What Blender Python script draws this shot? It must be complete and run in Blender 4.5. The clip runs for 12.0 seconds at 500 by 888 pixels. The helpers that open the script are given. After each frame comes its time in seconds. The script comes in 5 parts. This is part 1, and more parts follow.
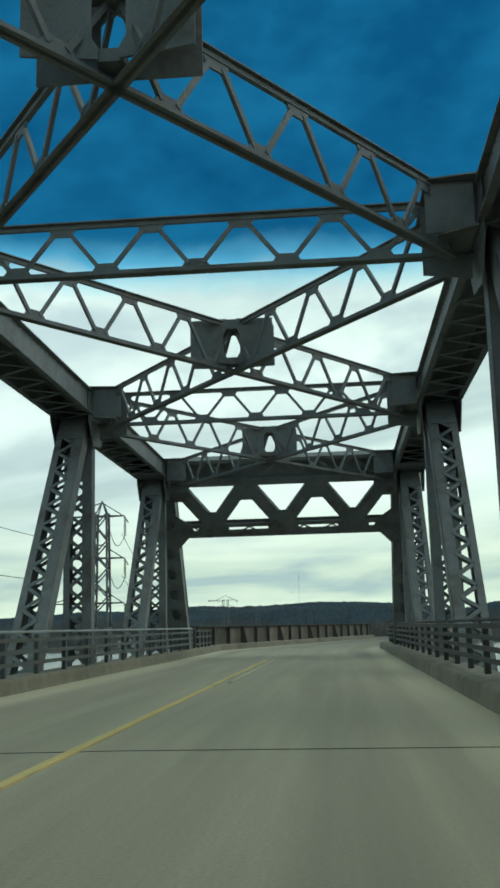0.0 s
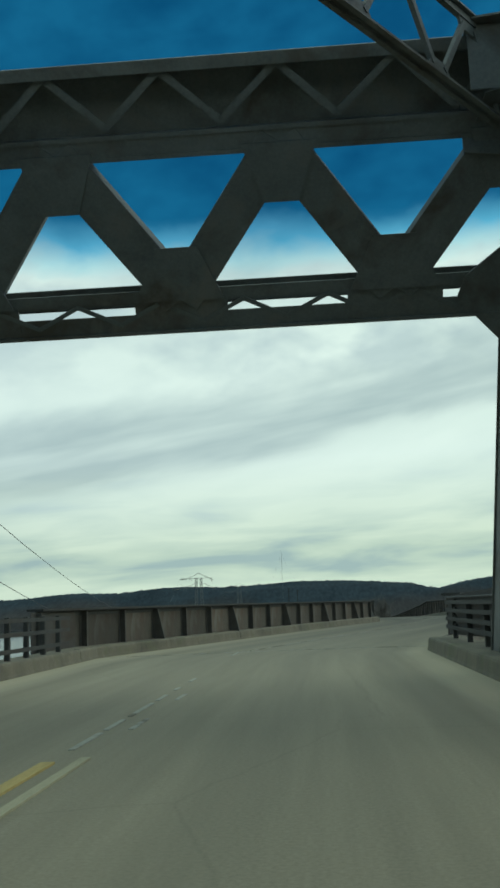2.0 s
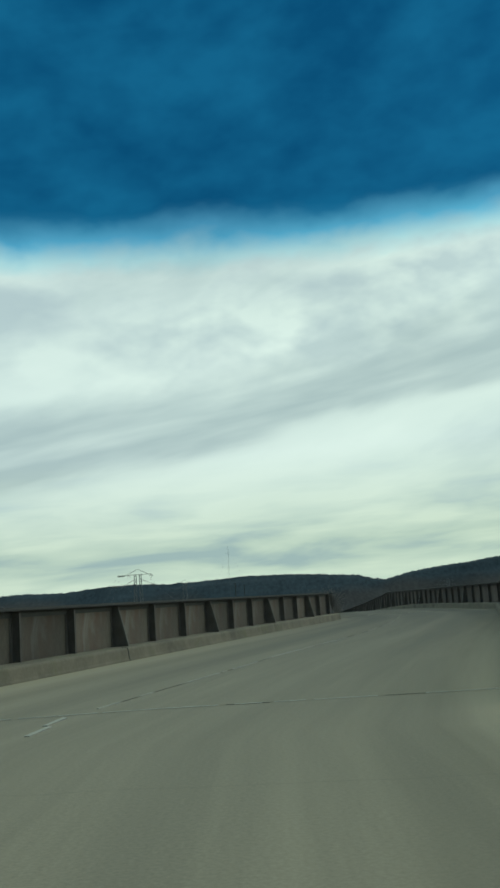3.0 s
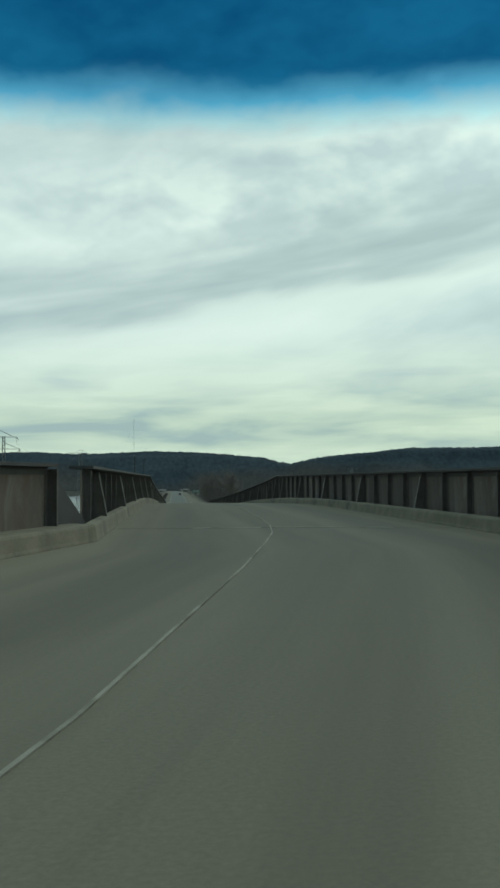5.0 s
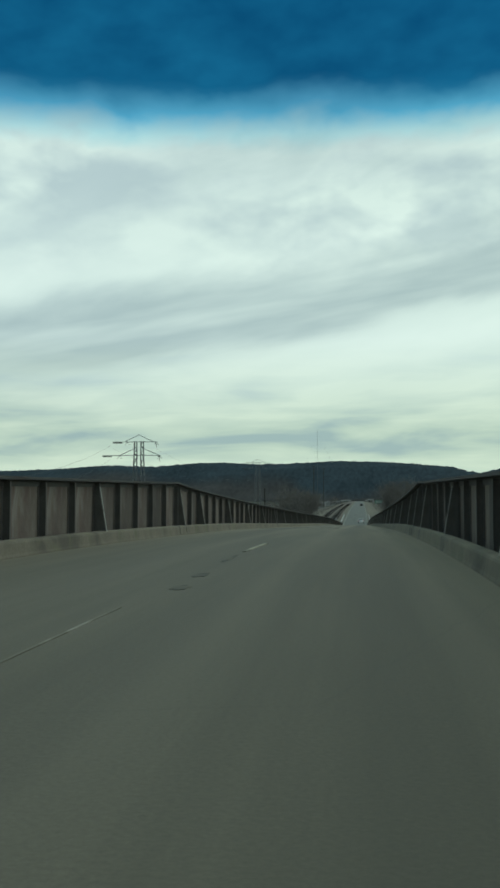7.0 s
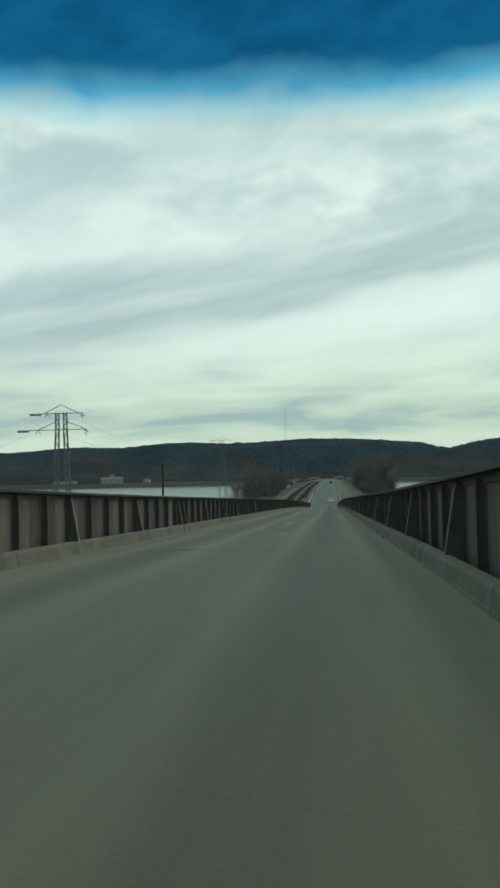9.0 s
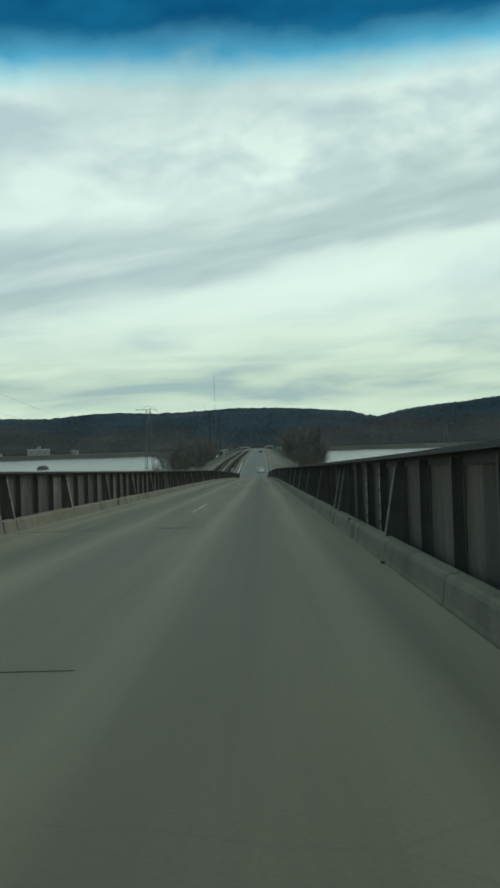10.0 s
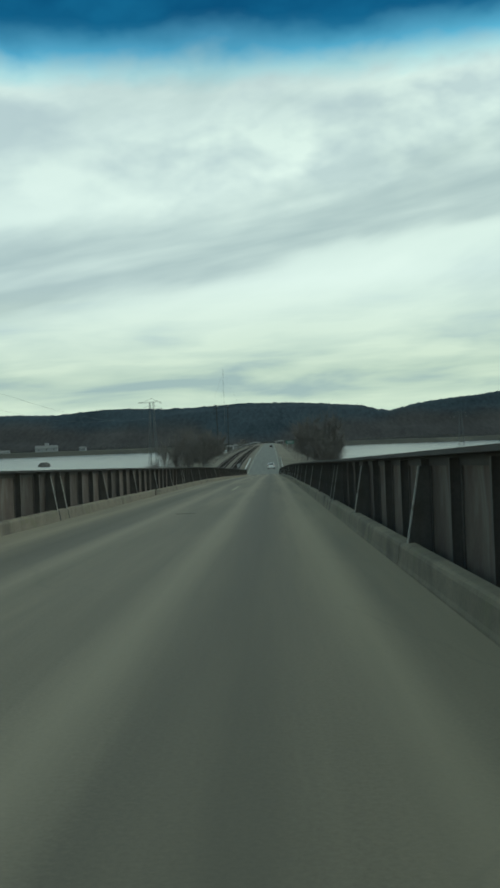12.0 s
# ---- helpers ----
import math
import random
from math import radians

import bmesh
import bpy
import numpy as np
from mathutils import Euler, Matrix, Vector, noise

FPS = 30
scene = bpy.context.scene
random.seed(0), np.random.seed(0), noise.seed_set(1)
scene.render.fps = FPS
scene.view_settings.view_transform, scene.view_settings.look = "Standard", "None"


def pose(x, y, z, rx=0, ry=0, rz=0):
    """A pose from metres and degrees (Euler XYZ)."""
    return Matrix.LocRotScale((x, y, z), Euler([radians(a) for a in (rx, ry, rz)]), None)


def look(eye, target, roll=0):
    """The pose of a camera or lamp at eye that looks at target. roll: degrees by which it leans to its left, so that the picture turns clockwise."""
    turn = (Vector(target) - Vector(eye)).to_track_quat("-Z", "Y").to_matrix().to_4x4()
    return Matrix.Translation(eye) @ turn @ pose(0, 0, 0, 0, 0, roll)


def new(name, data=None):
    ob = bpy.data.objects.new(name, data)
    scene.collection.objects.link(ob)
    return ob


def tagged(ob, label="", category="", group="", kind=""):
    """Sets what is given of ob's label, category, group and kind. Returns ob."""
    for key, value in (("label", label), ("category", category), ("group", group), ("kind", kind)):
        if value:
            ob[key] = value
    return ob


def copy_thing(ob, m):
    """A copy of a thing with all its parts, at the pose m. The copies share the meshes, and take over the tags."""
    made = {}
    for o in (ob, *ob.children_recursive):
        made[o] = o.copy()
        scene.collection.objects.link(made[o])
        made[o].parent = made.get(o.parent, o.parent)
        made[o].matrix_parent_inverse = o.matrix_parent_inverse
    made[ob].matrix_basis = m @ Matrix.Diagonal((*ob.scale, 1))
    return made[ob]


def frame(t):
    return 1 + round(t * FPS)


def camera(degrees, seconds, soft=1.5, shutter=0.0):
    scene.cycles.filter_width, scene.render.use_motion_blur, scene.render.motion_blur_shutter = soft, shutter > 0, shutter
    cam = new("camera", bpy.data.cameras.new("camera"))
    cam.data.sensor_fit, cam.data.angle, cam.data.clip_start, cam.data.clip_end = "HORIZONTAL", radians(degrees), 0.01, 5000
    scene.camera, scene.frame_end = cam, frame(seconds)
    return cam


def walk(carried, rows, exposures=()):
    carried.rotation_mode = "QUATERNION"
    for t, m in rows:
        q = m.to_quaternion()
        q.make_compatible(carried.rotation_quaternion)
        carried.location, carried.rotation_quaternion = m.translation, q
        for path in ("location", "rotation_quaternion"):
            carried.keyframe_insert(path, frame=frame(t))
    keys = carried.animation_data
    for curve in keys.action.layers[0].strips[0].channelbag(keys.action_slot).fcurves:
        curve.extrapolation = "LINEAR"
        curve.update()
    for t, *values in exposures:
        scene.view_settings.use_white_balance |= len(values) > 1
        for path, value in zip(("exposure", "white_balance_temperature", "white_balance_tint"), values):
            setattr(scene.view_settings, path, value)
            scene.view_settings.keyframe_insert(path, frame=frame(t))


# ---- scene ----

cam = camera(28.0, 12.0, soft=2.9)
PATH = [
    (0, (-6.326, 0.775, -0.292), (-6.484, 2.73, 0.099), -1.40),
    (0.5, (-6.389, 6.993, -0.218), (-6.534, 8.947, 0.179), -1.30),
    (1, (-6.496, 13.253, -0.066), (-6.64, 15.205, 0.347), -1.60),
    (1.5, (-6.586, 19.212, -0.002), (-6.725, 21.168, 0.39), -1.90),
    (2, (-6.635, 25.285, 0.087), (-6.759, 27.25, 0.439), -2.20),
    (2.5, (-6.567, 31.51, 0.202), (-6.655, 33.478, 0.544), -3.00),
    (3, (-6.459, 38.22, 0.304), (-6.474, 40.191, 0.642), -3.80),
    (3.5, (-5.997, 44.794, 0.405), (-5.882, 46.767, 0.711), -4.80),
    (5.5, (-0.814, 73.925, 0.762), (-0.711, 75.921, 0.828), 1.80),
    (6, (0.392, 80.024, 0.845), (0.346, 82.022, 0.916), 1.40),
    (6.5, (1.424, 86.399, 0.916), (1.265, 88.39, 1.008), 0.50),
    (7, (1.911, 93.92, 0.99), (1.691, 95.904, 1.104), 0.00),
    (9, (1.926, 121.569, 1.147), (1.767, 123.562, 1.219), -1.20),
    (9.5, (1.896, 129.307, 1.087), (1.843, 131.306, 1.1235), -1.22),
    (10, (1.903, 137.154, 0.921), (1.882, 139.154, 0.9296), -1.82),
    (10.5, (1.852, 145.266, 0.722), (1.839, 147.266, 0.7179), -2.48),
    (11, (1.877, 152.856, 0.577), (1.855, 154.856, 0.5708), -2.29),
    (11.5, (1.946, 160.927, 0.397), (1.899, 162.926, 0.3721), -2.02),
    (12, (1.954, 168.358, 0.266), (1.912, 170.357, 0.2666), -2.15),
]
walk(cam, [(t, look(eye, target, roll)) for t, eye, target, roll in PATH],
     exposures=[(0.0, 0.22), (1.3, 0.24), (2.0, -0.04), (2.6, -0.10), (3.5, -0.08), (5.5, -0.08), (12.0, -0.03)])

# ---- world and sun ----
SUN_AZ, SUN_EL = 78.0, 40.0
world = bpy.data.worlds.new("overcast_sky")
scene.world = world
world.use_nodes = True


def nodes_of(tree):
    tree.nodes.clear()

    def add(kind, ins=None):
        n = tree.nodes.new(kind)
        for key, value in (ins or {}).items():
            if isinstance(value, bpy.types.NodeSocket):
                tree.links.new(value, n.inputs[key])
            else:
                n.inputs[key].default_value = value
        return n

    def maths(op, a, b=0.0, c=0.0):
        n = add("ShaderNodeMath")
        n.operation = op
        for key, value in enumerate((a, b, c)):
            if isinstance(value, bpy.types.NodeSocket):
                tree.links.new(value, n.inputs[key])
            else:
                n.inputs[key].default_value = value
        return n.outputs[0]

    def ramp(fac, stops, mode="LINEAR"):
        n = add("ShaderNodeValToRGB", {0: fac})
        n.color_ramp.interpolation = mode
        e = n.color_ramp.elements
        while len(e) < len(stops):
            e.new(0.5)
        for el, (p, c) in zip(e, stops):
            el.position = p
            el.color = (*c, 1) if len(c) == 3 else c
        return n.outputs[0]

    def mix(fac, a, b, kind="MIX"):
        n = add("ShaderNodeMix")
        n.data_type, n.blend_type = "RGBA", kind
        for key, value in ((0, fac), (6, a), (7, b)):
            if isinstance(value, bpy.types.NodeSocket):
                tree.links.new(value, n.inputs[key])
            else:
                n.inputs[key].default_value = value if key == 0 else (*value, 1)
        return n.outputs[2]

    return add, maths, ramp, mix


def build_sky(tree):
    add, maths, ramp, mix = nodes_of(tree)
    d = add("ShaderNodeTexCoord").outputs["Generated"]
    sep = add("ShaderNodeSeparateXYZ", {0: d}).outputs
    z = maths("MAXIMUM", sep[2], 0.0)
    az = maths("ARCTAN2", sep[0], sep[1])
    el = maths("ARCSINE", maths("MINIMUM", z, 1.0))
    # cloud sheets lie in long bands that climb to the east
    drift = add("ShaderNodeCombineXYZ", {0: maths("ADD", maths("MULTIPLY", az, 2.4), maths("MULTIPLY", el, 0.7)), 1: maths("SUBTRACT", maths("MULTIPLY", el, 7.0), maths("MULTIPLY", az, 2.0)), 2: 0.7}).outputs[0]
    big = add("ShaderNodeTexNoise", {"Vector": drift, "Scale": 0.85, "Detail": 2.0, "Roughness": 0.4, "Distortion": 0.1}).outputs[0]
    soft = add("ShaderNodeTexNoise", {"Vector": drift, "Scale": 2.4, "Detail": 4.0, "Roughness": 0.5, "Distortion": 0.15}).outputs[0]
    thin = add("ShaderNodeCombineXYZ", {0: maths("MULTIPLY", az, 4.0), 1: maths("SUBTRACT", maths("MULTIPLY", el, 26.0), maths("MULTIPLY", az, 0.6)), 2: 3.0}).outputs[0]
    fine = add("ShaderNodeTexNoise", {"Vector": thin, "Scale": 1.6, "Detail": 4.0, "Roughness": 0.5, "Distortion": 0.3}).outputs[0]
    # one long grey sheet of cloud climbs to the east
    rise = maths("SUBTRACT", el, maths("MULTIPLY", az, 0.17))
    strand = add("ShaderNodeCombineXYZ", {0: maths("MULTIPLY", az, 5.0), 1: maths("MULTIPLY", rise, 34.0), 2: 1.3}).outputs[0]
    wisp = add("ShaderNodeTexNoise", {"Vector": strand, "Scale": 1.0, "Detail": 3.0, "Roughness": 0.5, "Distortion": 0.15}).outputs[0]
    off = maths("ADD", maths("SUBTRACT", rise, 0.205), maths("MULTIPLY", maths("SUBTRACT", soft, 0.5), 0.07))
    sheet = ramp(maths("ADD", maths("MULTIPLY", off, 5.0), 0.5), [(0.26, (0, 0, 0)), (0.43, (1, 1, 1)), (0.54, (1, 1, 1)), (0.82, (0, 0, 0))], "EASE")
    sheet = maths("MULTIPLY", sheet, ramp(wisp, [(0.30, (0.45, 0.45, 0.45)), (0.60, (1, 1, 1))]))
    # small mottled clouds over the sheet
    cells = add("ShaderNodeCombineXYZ", {0: maths("MULTIPLY", az, 9.0), 1: maths("MULTIPLY", el, 15.0), 2: 5.0}).outputs[0]
    puff = add("ShaderNodeTexNoise", {"Vector": cells, "Scale": 1.5, "Detail": 3.5, "Roughness": 0.5, "Distortion": 0.1}).outputs[0]
    body = maths("ADD", maths("MULTIPLY", big, 0.55), maths("MULTIPLY", soft, 0.45))
    cloud = ramp(body, [(0.36, (0.49, 0.65, 0.65)), (0.45, (0.61, 0.78, 0.76)), (0.53, (0.69, 0.87, 0.82)), (0.64, (0.75, 0.93, 0.87))])
    mottle = mix(ramp(puff, [(0.36, (1, 1, 1)), (0.62, (0, 0, 0))]), cloud, (0.45, 0.60, 0.63))
    cloud = mix(maths("MULTIPLY", ramp(maths("ADD", z, maths("MULTIPLY", maths("SUBTRACT", big, 0.5), 0.2)), [(0.23, (0, 0, 0)), (0.31, (1, 1, 1))]), 0.85), cloud, mottle)
    cloud = mix(maths("MULTIPLY", sheet, 0.86), cloud, (0.375, 0.515, 0.53))
    low = ramp(maths("ADD", maths("MULTIPLY", fine, 0.75), maths("MULTIPLY", soft, 0.25)), [(0.36, (0.36, 0.51, 0.50)), (0.46, (0.50, 0.66, 0.56)), (0.60, (0.64, 0.80, 0.65))])
    cloud = mix(ramp(z, [(0.07, (1, 1, 1)), (0.16, (0, 0, 0))]), cloud, low)
    # the sheet is thinner, and so brighter, round the hidden sun
    sx, sy, sz = math.sin(radians(SUN_AZ)) * math.cos(radians(SUN_EL)), math.cos(radians(SUN_AZ)) * math.cos(radians(SUN_EL)), math.sin(radians(SUN_EL))
    near = maths("ADD", maths("ADD", maths("MULTIPLY", sep[0], sx), maths("MULTIPLY", sep[1], sy)), maths("MULTIPLY", sep[2], sz))
    cloud = mix(1.0, cloud, ramp(maths("MULTIPLY_ADD", near, 0.5, 0.5), [(0.0, (0.92, 0.92, 0.93)), (0.35, (0.96, 0.96, 0.96)), (0.52, (1.0, 1.0, 1.0)), (0.72, (1.03, 1.03, 1.0)), (1.0, (1.65, 1.6, 1.5))]), "MULTIPLY")
    # the windscreen's blue shade band, painted into the upper sky
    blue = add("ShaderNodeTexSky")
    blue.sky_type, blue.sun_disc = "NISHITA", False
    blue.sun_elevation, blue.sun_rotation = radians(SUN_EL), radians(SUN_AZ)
    band_blue = mix(1.0, blue.outputs[0], (0.0006, 0.006, 0.011), "MULTIPLY")
    deep = mix(1.0, band_blue, mix(ramp(maths("ADD", maths("MULTIPLY", soft, 0.4), maths("MULTIPLY", puff, 0.6)), [(0.36, (0, 0, 0)), (0.64, (1, 1, 1))]), (0.002, 0.066, 0.150), (0.006, 0.120, 0.235)), "ADD")
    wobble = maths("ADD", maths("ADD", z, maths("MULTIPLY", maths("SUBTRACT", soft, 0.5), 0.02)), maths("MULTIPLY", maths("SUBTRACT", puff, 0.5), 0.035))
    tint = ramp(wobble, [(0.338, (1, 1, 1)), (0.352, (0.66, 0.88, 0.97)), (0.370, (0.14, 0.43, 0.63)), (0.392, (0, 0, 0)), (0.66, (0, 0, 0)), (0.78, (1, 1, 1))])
    # mask of the same painted band, not a break in the clouds
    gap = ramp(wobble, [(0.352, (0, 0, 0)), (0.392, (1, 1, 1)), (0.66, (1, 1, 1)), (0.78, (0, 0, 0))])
    high = mix(ramp(z, [(0.6, (0, 0, 0)), (0.75, (1, 1, 1))]), cloud, mix(1.0, cloud, (0.92, 0.96, 0.90), "MULTIPLY"))
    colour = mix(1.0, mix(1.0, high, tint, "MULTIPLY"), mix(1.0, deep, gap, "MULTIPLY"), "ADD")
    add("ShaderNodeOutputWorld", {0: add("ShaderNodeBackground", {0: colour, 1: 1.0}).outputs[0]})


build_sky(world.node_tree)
sun = new("sun", bpy.data.lights.new("sun", "SUN"))
sun.data.energy, sun.data.angle, sun.data.color = 0.5, radians(60), (1.0, 0.98, 0.88)
sun.matrix_world = look((0, 0, 50), (-math.sin(radians(SUN_AZ)) * math.cos(radians(SUN_EL)) * 10, -math.cos(radians(SUN_AZ)) * math.cos(radians(SUN_EL)) * 10, 50 - math.sin(radians(SUN_EL)) * 10))


# ---- materials ----
def surface(name, dark, light, scale=3.0, rough=0.8, metal=0.0, bump=0.15, stain=None, stain_scale=0.4, stain_at=(0.52, 0.68), streak=(1, 1, 1), vary=0.0, island=False, fine=14.0, wash=None):
    """Two scales of colour noise, a stain layer, grain and fine relief."""
    m = bpy.data.materials.new(name)
    m.use_nodes = True
    add, maths, ramp, mix = nodes_of(m.node_tree)
    at = add("ShaderNodeMapping", {0: add("ShaderNodeTexCoord").outputs["Object"], 3: streak}).outputs[0]
    a = add("ShaderNodeTexNoise", {"Vector": at, "Scale": scale, "Detail": 7.0, "Roughness": 0.62}).outputs[0]
    b = add("ShaderNodeTexNoise", {"Vector": at, "Scale": scale * fine, "Detail": 4.0, "Roughness": 0.6}).outputs[0]
    grain = maths("ADD", maths("MULTIPLY", a, 0.65), maths("MULTIPLY", b, 0.35))
    colour = ramp(grain, [(0.30, dark), (0.70, light)])
    if stain:
        s = add("ShaderNodeTexNoise", {"Vector": at, "Scale": stain_scale, "Detail": 6.0, "Roughness": 0.6, "Distortion": 0.4}).outputs[0]
        colour = mix(ramp(s, [(stain_at[0], (0, 0, 0)), (stain_at[1], (1, 1, 1))]), colour, stain)
    if wash:
        w = add("ShaderNodeTexNoise", {"Vector": add("ShaderNodeMapping", {0: at, 1: (7.3, 3.1, 5.7)}).outputs[0], "Scale": stain_scale * 1.3, "Detail": 5.0, "Roughness": 0.65, "Distortion": 0.6}).outputs[0]
        colour = mix(ramp(w, [(0.54, (0, 0, 0)), (0.68, (0.8, 0.8, 0.8))]), colour, wash)
    if vary:
        rnd = add("ShaderNodeNewGeometry").outputs["Random Per Island"] if island else add("ShaderNodeObjectInfo").outputs["Random"]
        colour = mix(1.0, colour, ramp(rnd, [(0.0, (1 - vary,) * 3), (1.0, (1 + vary * 0.6,) * 3)]), "MULTIPLY")
    relief = add("ShaderNodeBump", {"Strength": bump, "Distance": 0.02, "Height": grain}).outputs[0]
    r = maths("ADD", rough - 0.08, maths("MULTIPLY", a, 0.16))
    sh = add("ShaderNodeBsdfPrincipled", {"Base Color": colour, "Roughness": r, "Metallic": metal, "Normal": relief}).outputs[0]
    add("ShaderNodeOutputMaterial", {0: sh})
    return m


STEEL = surface("dark_painted_steel", (0.085, 0.096, 0.097), (0.185, 0.198, 0.194), 2.0, 0.62, stain=(0.085, 0.075, 0.062), stain_scale=1.1, bump=0.12, wash=(0.175, 0.165, 0.15))
FLANGE = surface("girder_flange_steel", (0.022, 0.022, 0.022), (0.058, 0.057, 0.053), 2.5, 0.75, stain=(0.04, 0.030, 0.024), stain_scale=1.0)
PLATE = surface("rust_streaked_plate", (0.060, 0.050, 0.041), (0.205, 0.172, 0.138), 1.7, 0.75, stain=(0.078, 0.048, 0.034), stain_scale=1.1, streak=(1, 1, 0.4), vary=0.5, stain_at=(0.44, 0.66), wash=(0.20, 0.19, 0.165))
PLATE_GREY = surface("weathered_grey_plate", (0.056, 0.049, 0.038), (0.172, 0.146, 0.112), 1.7, 0.75, stain=(0.105, 0.066, 0.043), stain_scale=1.1, streak=(1, 1, 0.4), vary=0.45, stain_at=(0.46, 0.66), wash=(0.185, 0.178, 0.155))
SPLICE = surface("pale_cover_plate", (0.075, 0.074, 0.064), (0.19, 0.187, 0.165), 2.2, 0.75, stain=(0.075, 0.052, 0.036), stain_scale=1.5, streak=(1, 1, 0.4), vary=0.45, stain_at=(0.47, 0.66))
# darker than the plates: the shaded sides of the ribs put into the colour
RIB = surface("shaded_stiffener_steel", (0.052, 0.047, 0.042), (0.112, 0.102, 0.090), 2.5, 0.75, stain=(0.068, 0.050, 0.038), stain_scale=1.0)
STIFF = surface("stiffener_steel", (0.070, 0.062, 0.052), (0.185, 0.160, 0.131), 2.5, 0.7, stain=(0.09, 0.075, 0.06), stain_scale=1.3, vary=0.3)
BRACE = surface("pale_worn_strut", (0.22, 0.21, 0.19), (0.50, 0.485, 0.44), 4.0, 0.7, stain=(0.07, 0.05, 0.035), stain_scale=2.0, vary=0.35)
RAILING = surface("railing_steel", (0.032, 0.035, 0.035), (0.080, 0.084, 0.081), 3.0, 0.6, stain=(0.06, 0.045, 0.035), stain_scale=2.0)
GALVANISED = surface("pale_galvanised_rail", (0.40, 0.41, 0.40), (0.60, 0.61, 0.60), 4.0, 0.5, metal=0.2)
PIPE = surface("galvanised_pipe", (0.22, 0.24, 0.24), (0.36, 0.38, 0.37), 5.0, 0.5, metal=0.3)
CURB = surface("weathered_curb_concrete", (0.128, 0.112, 0.082), (0.248, 0.218, 0.160), 1.8, 0.92, stain=(0.105, 0.092, 0.070), stain_scale=0.7, bump=0.5, wash=(0.150, 0.150, 0.088))
YELLOW = surface("worn_yellow_paint", (0.41, 0.30, 0.11), (0.68, 0.51, 0.20), 6.0, 0.85, stain=(0.27, 0.245, 0.17), stain_scale=2.2, stain_at=(0.56, 0.72), streak=(1, 0.12, 1))
YELLOW_PALE = surface("faded_yellow_paint", (0.34, 0.30, 0.19), (0.58, 0.53, 0.36), 6.0, 0.85, stain=(0.25, 0.225, 0.16), stain_scale=2.2, stain_at=(0.50, 0.66), streak=(1, 0.12, 1))
WHITE = surface("worn_lane_paint", (0.27, 0.245, 0.165), (0.45, 0.42, 0.31), 6.0, 0.85, stain=(0.17, 0.16, 0.125), stain_scale=2.4, stain_at=(0.50, 0.62), streak=(1, 0.3, 1))
JOINT = surface("expansion_joint", (0.02, 0.02, 0.02), (0.06, 0.058, 0.05), 4.0, 0.8)
JOINT_FAINT = surface("filled_joint", (0.085, 0.082, 0.064), (0.145, 0.139, 0.108), 3.0, 0.9, stain=(0.14, 0.135, 0.105), stain_scale=0.9, stain_at=(0.45, 0.55))
JOINT_PALE = surface("pale_joint_mortar", (0.42, 0.41, 0.36), (0.72, 0.70, 0.62), 5.0, 0.85, stain=(0.16, 0.145, 0.11), stain_scale=2.2, stain_at=(0.60, 0.66))
BALLAST = surface("railway_ballast", (0.085, 0.074, 0.060), (0.20, 0.175, 0.14), 0.6, 0.95, bump=0.5)
GRAVEL = surface("pale_gravel_bank", (0.085, 0.075, 0.054), (0.22, 0.195, 0.145), 0.25, 0.95, stain=(0.085, 0.075, 0.05), stain_scale=0.05, bump=0.5)
RAIL_STEEL = surface("rail_steel", (0.04, 0.03, 0.025), (0.10, 0.07, 0.05), 2.0, 0.5, metal=0.5)
TIE = surface("dark_sleeper_wood", (0.02, 0.018, 0.016), (0.06, 0.05, 0.042), 2.0, 0.9)
BARK = surface("bare_winter_bark", (0.095, 0.088, 0.082), (0.19, 0.172, 0.155), 1.5, 0.95, vary=0.25)
WOODS = surface("bare_woods", (0.075, 0.075, 0.074), (0.17, 0.162, 0.15), 0.02, 0.98, stain=(0.08, 0.09, 0.092), stain_scale=0.004, bump=0.0, fine=9.0)
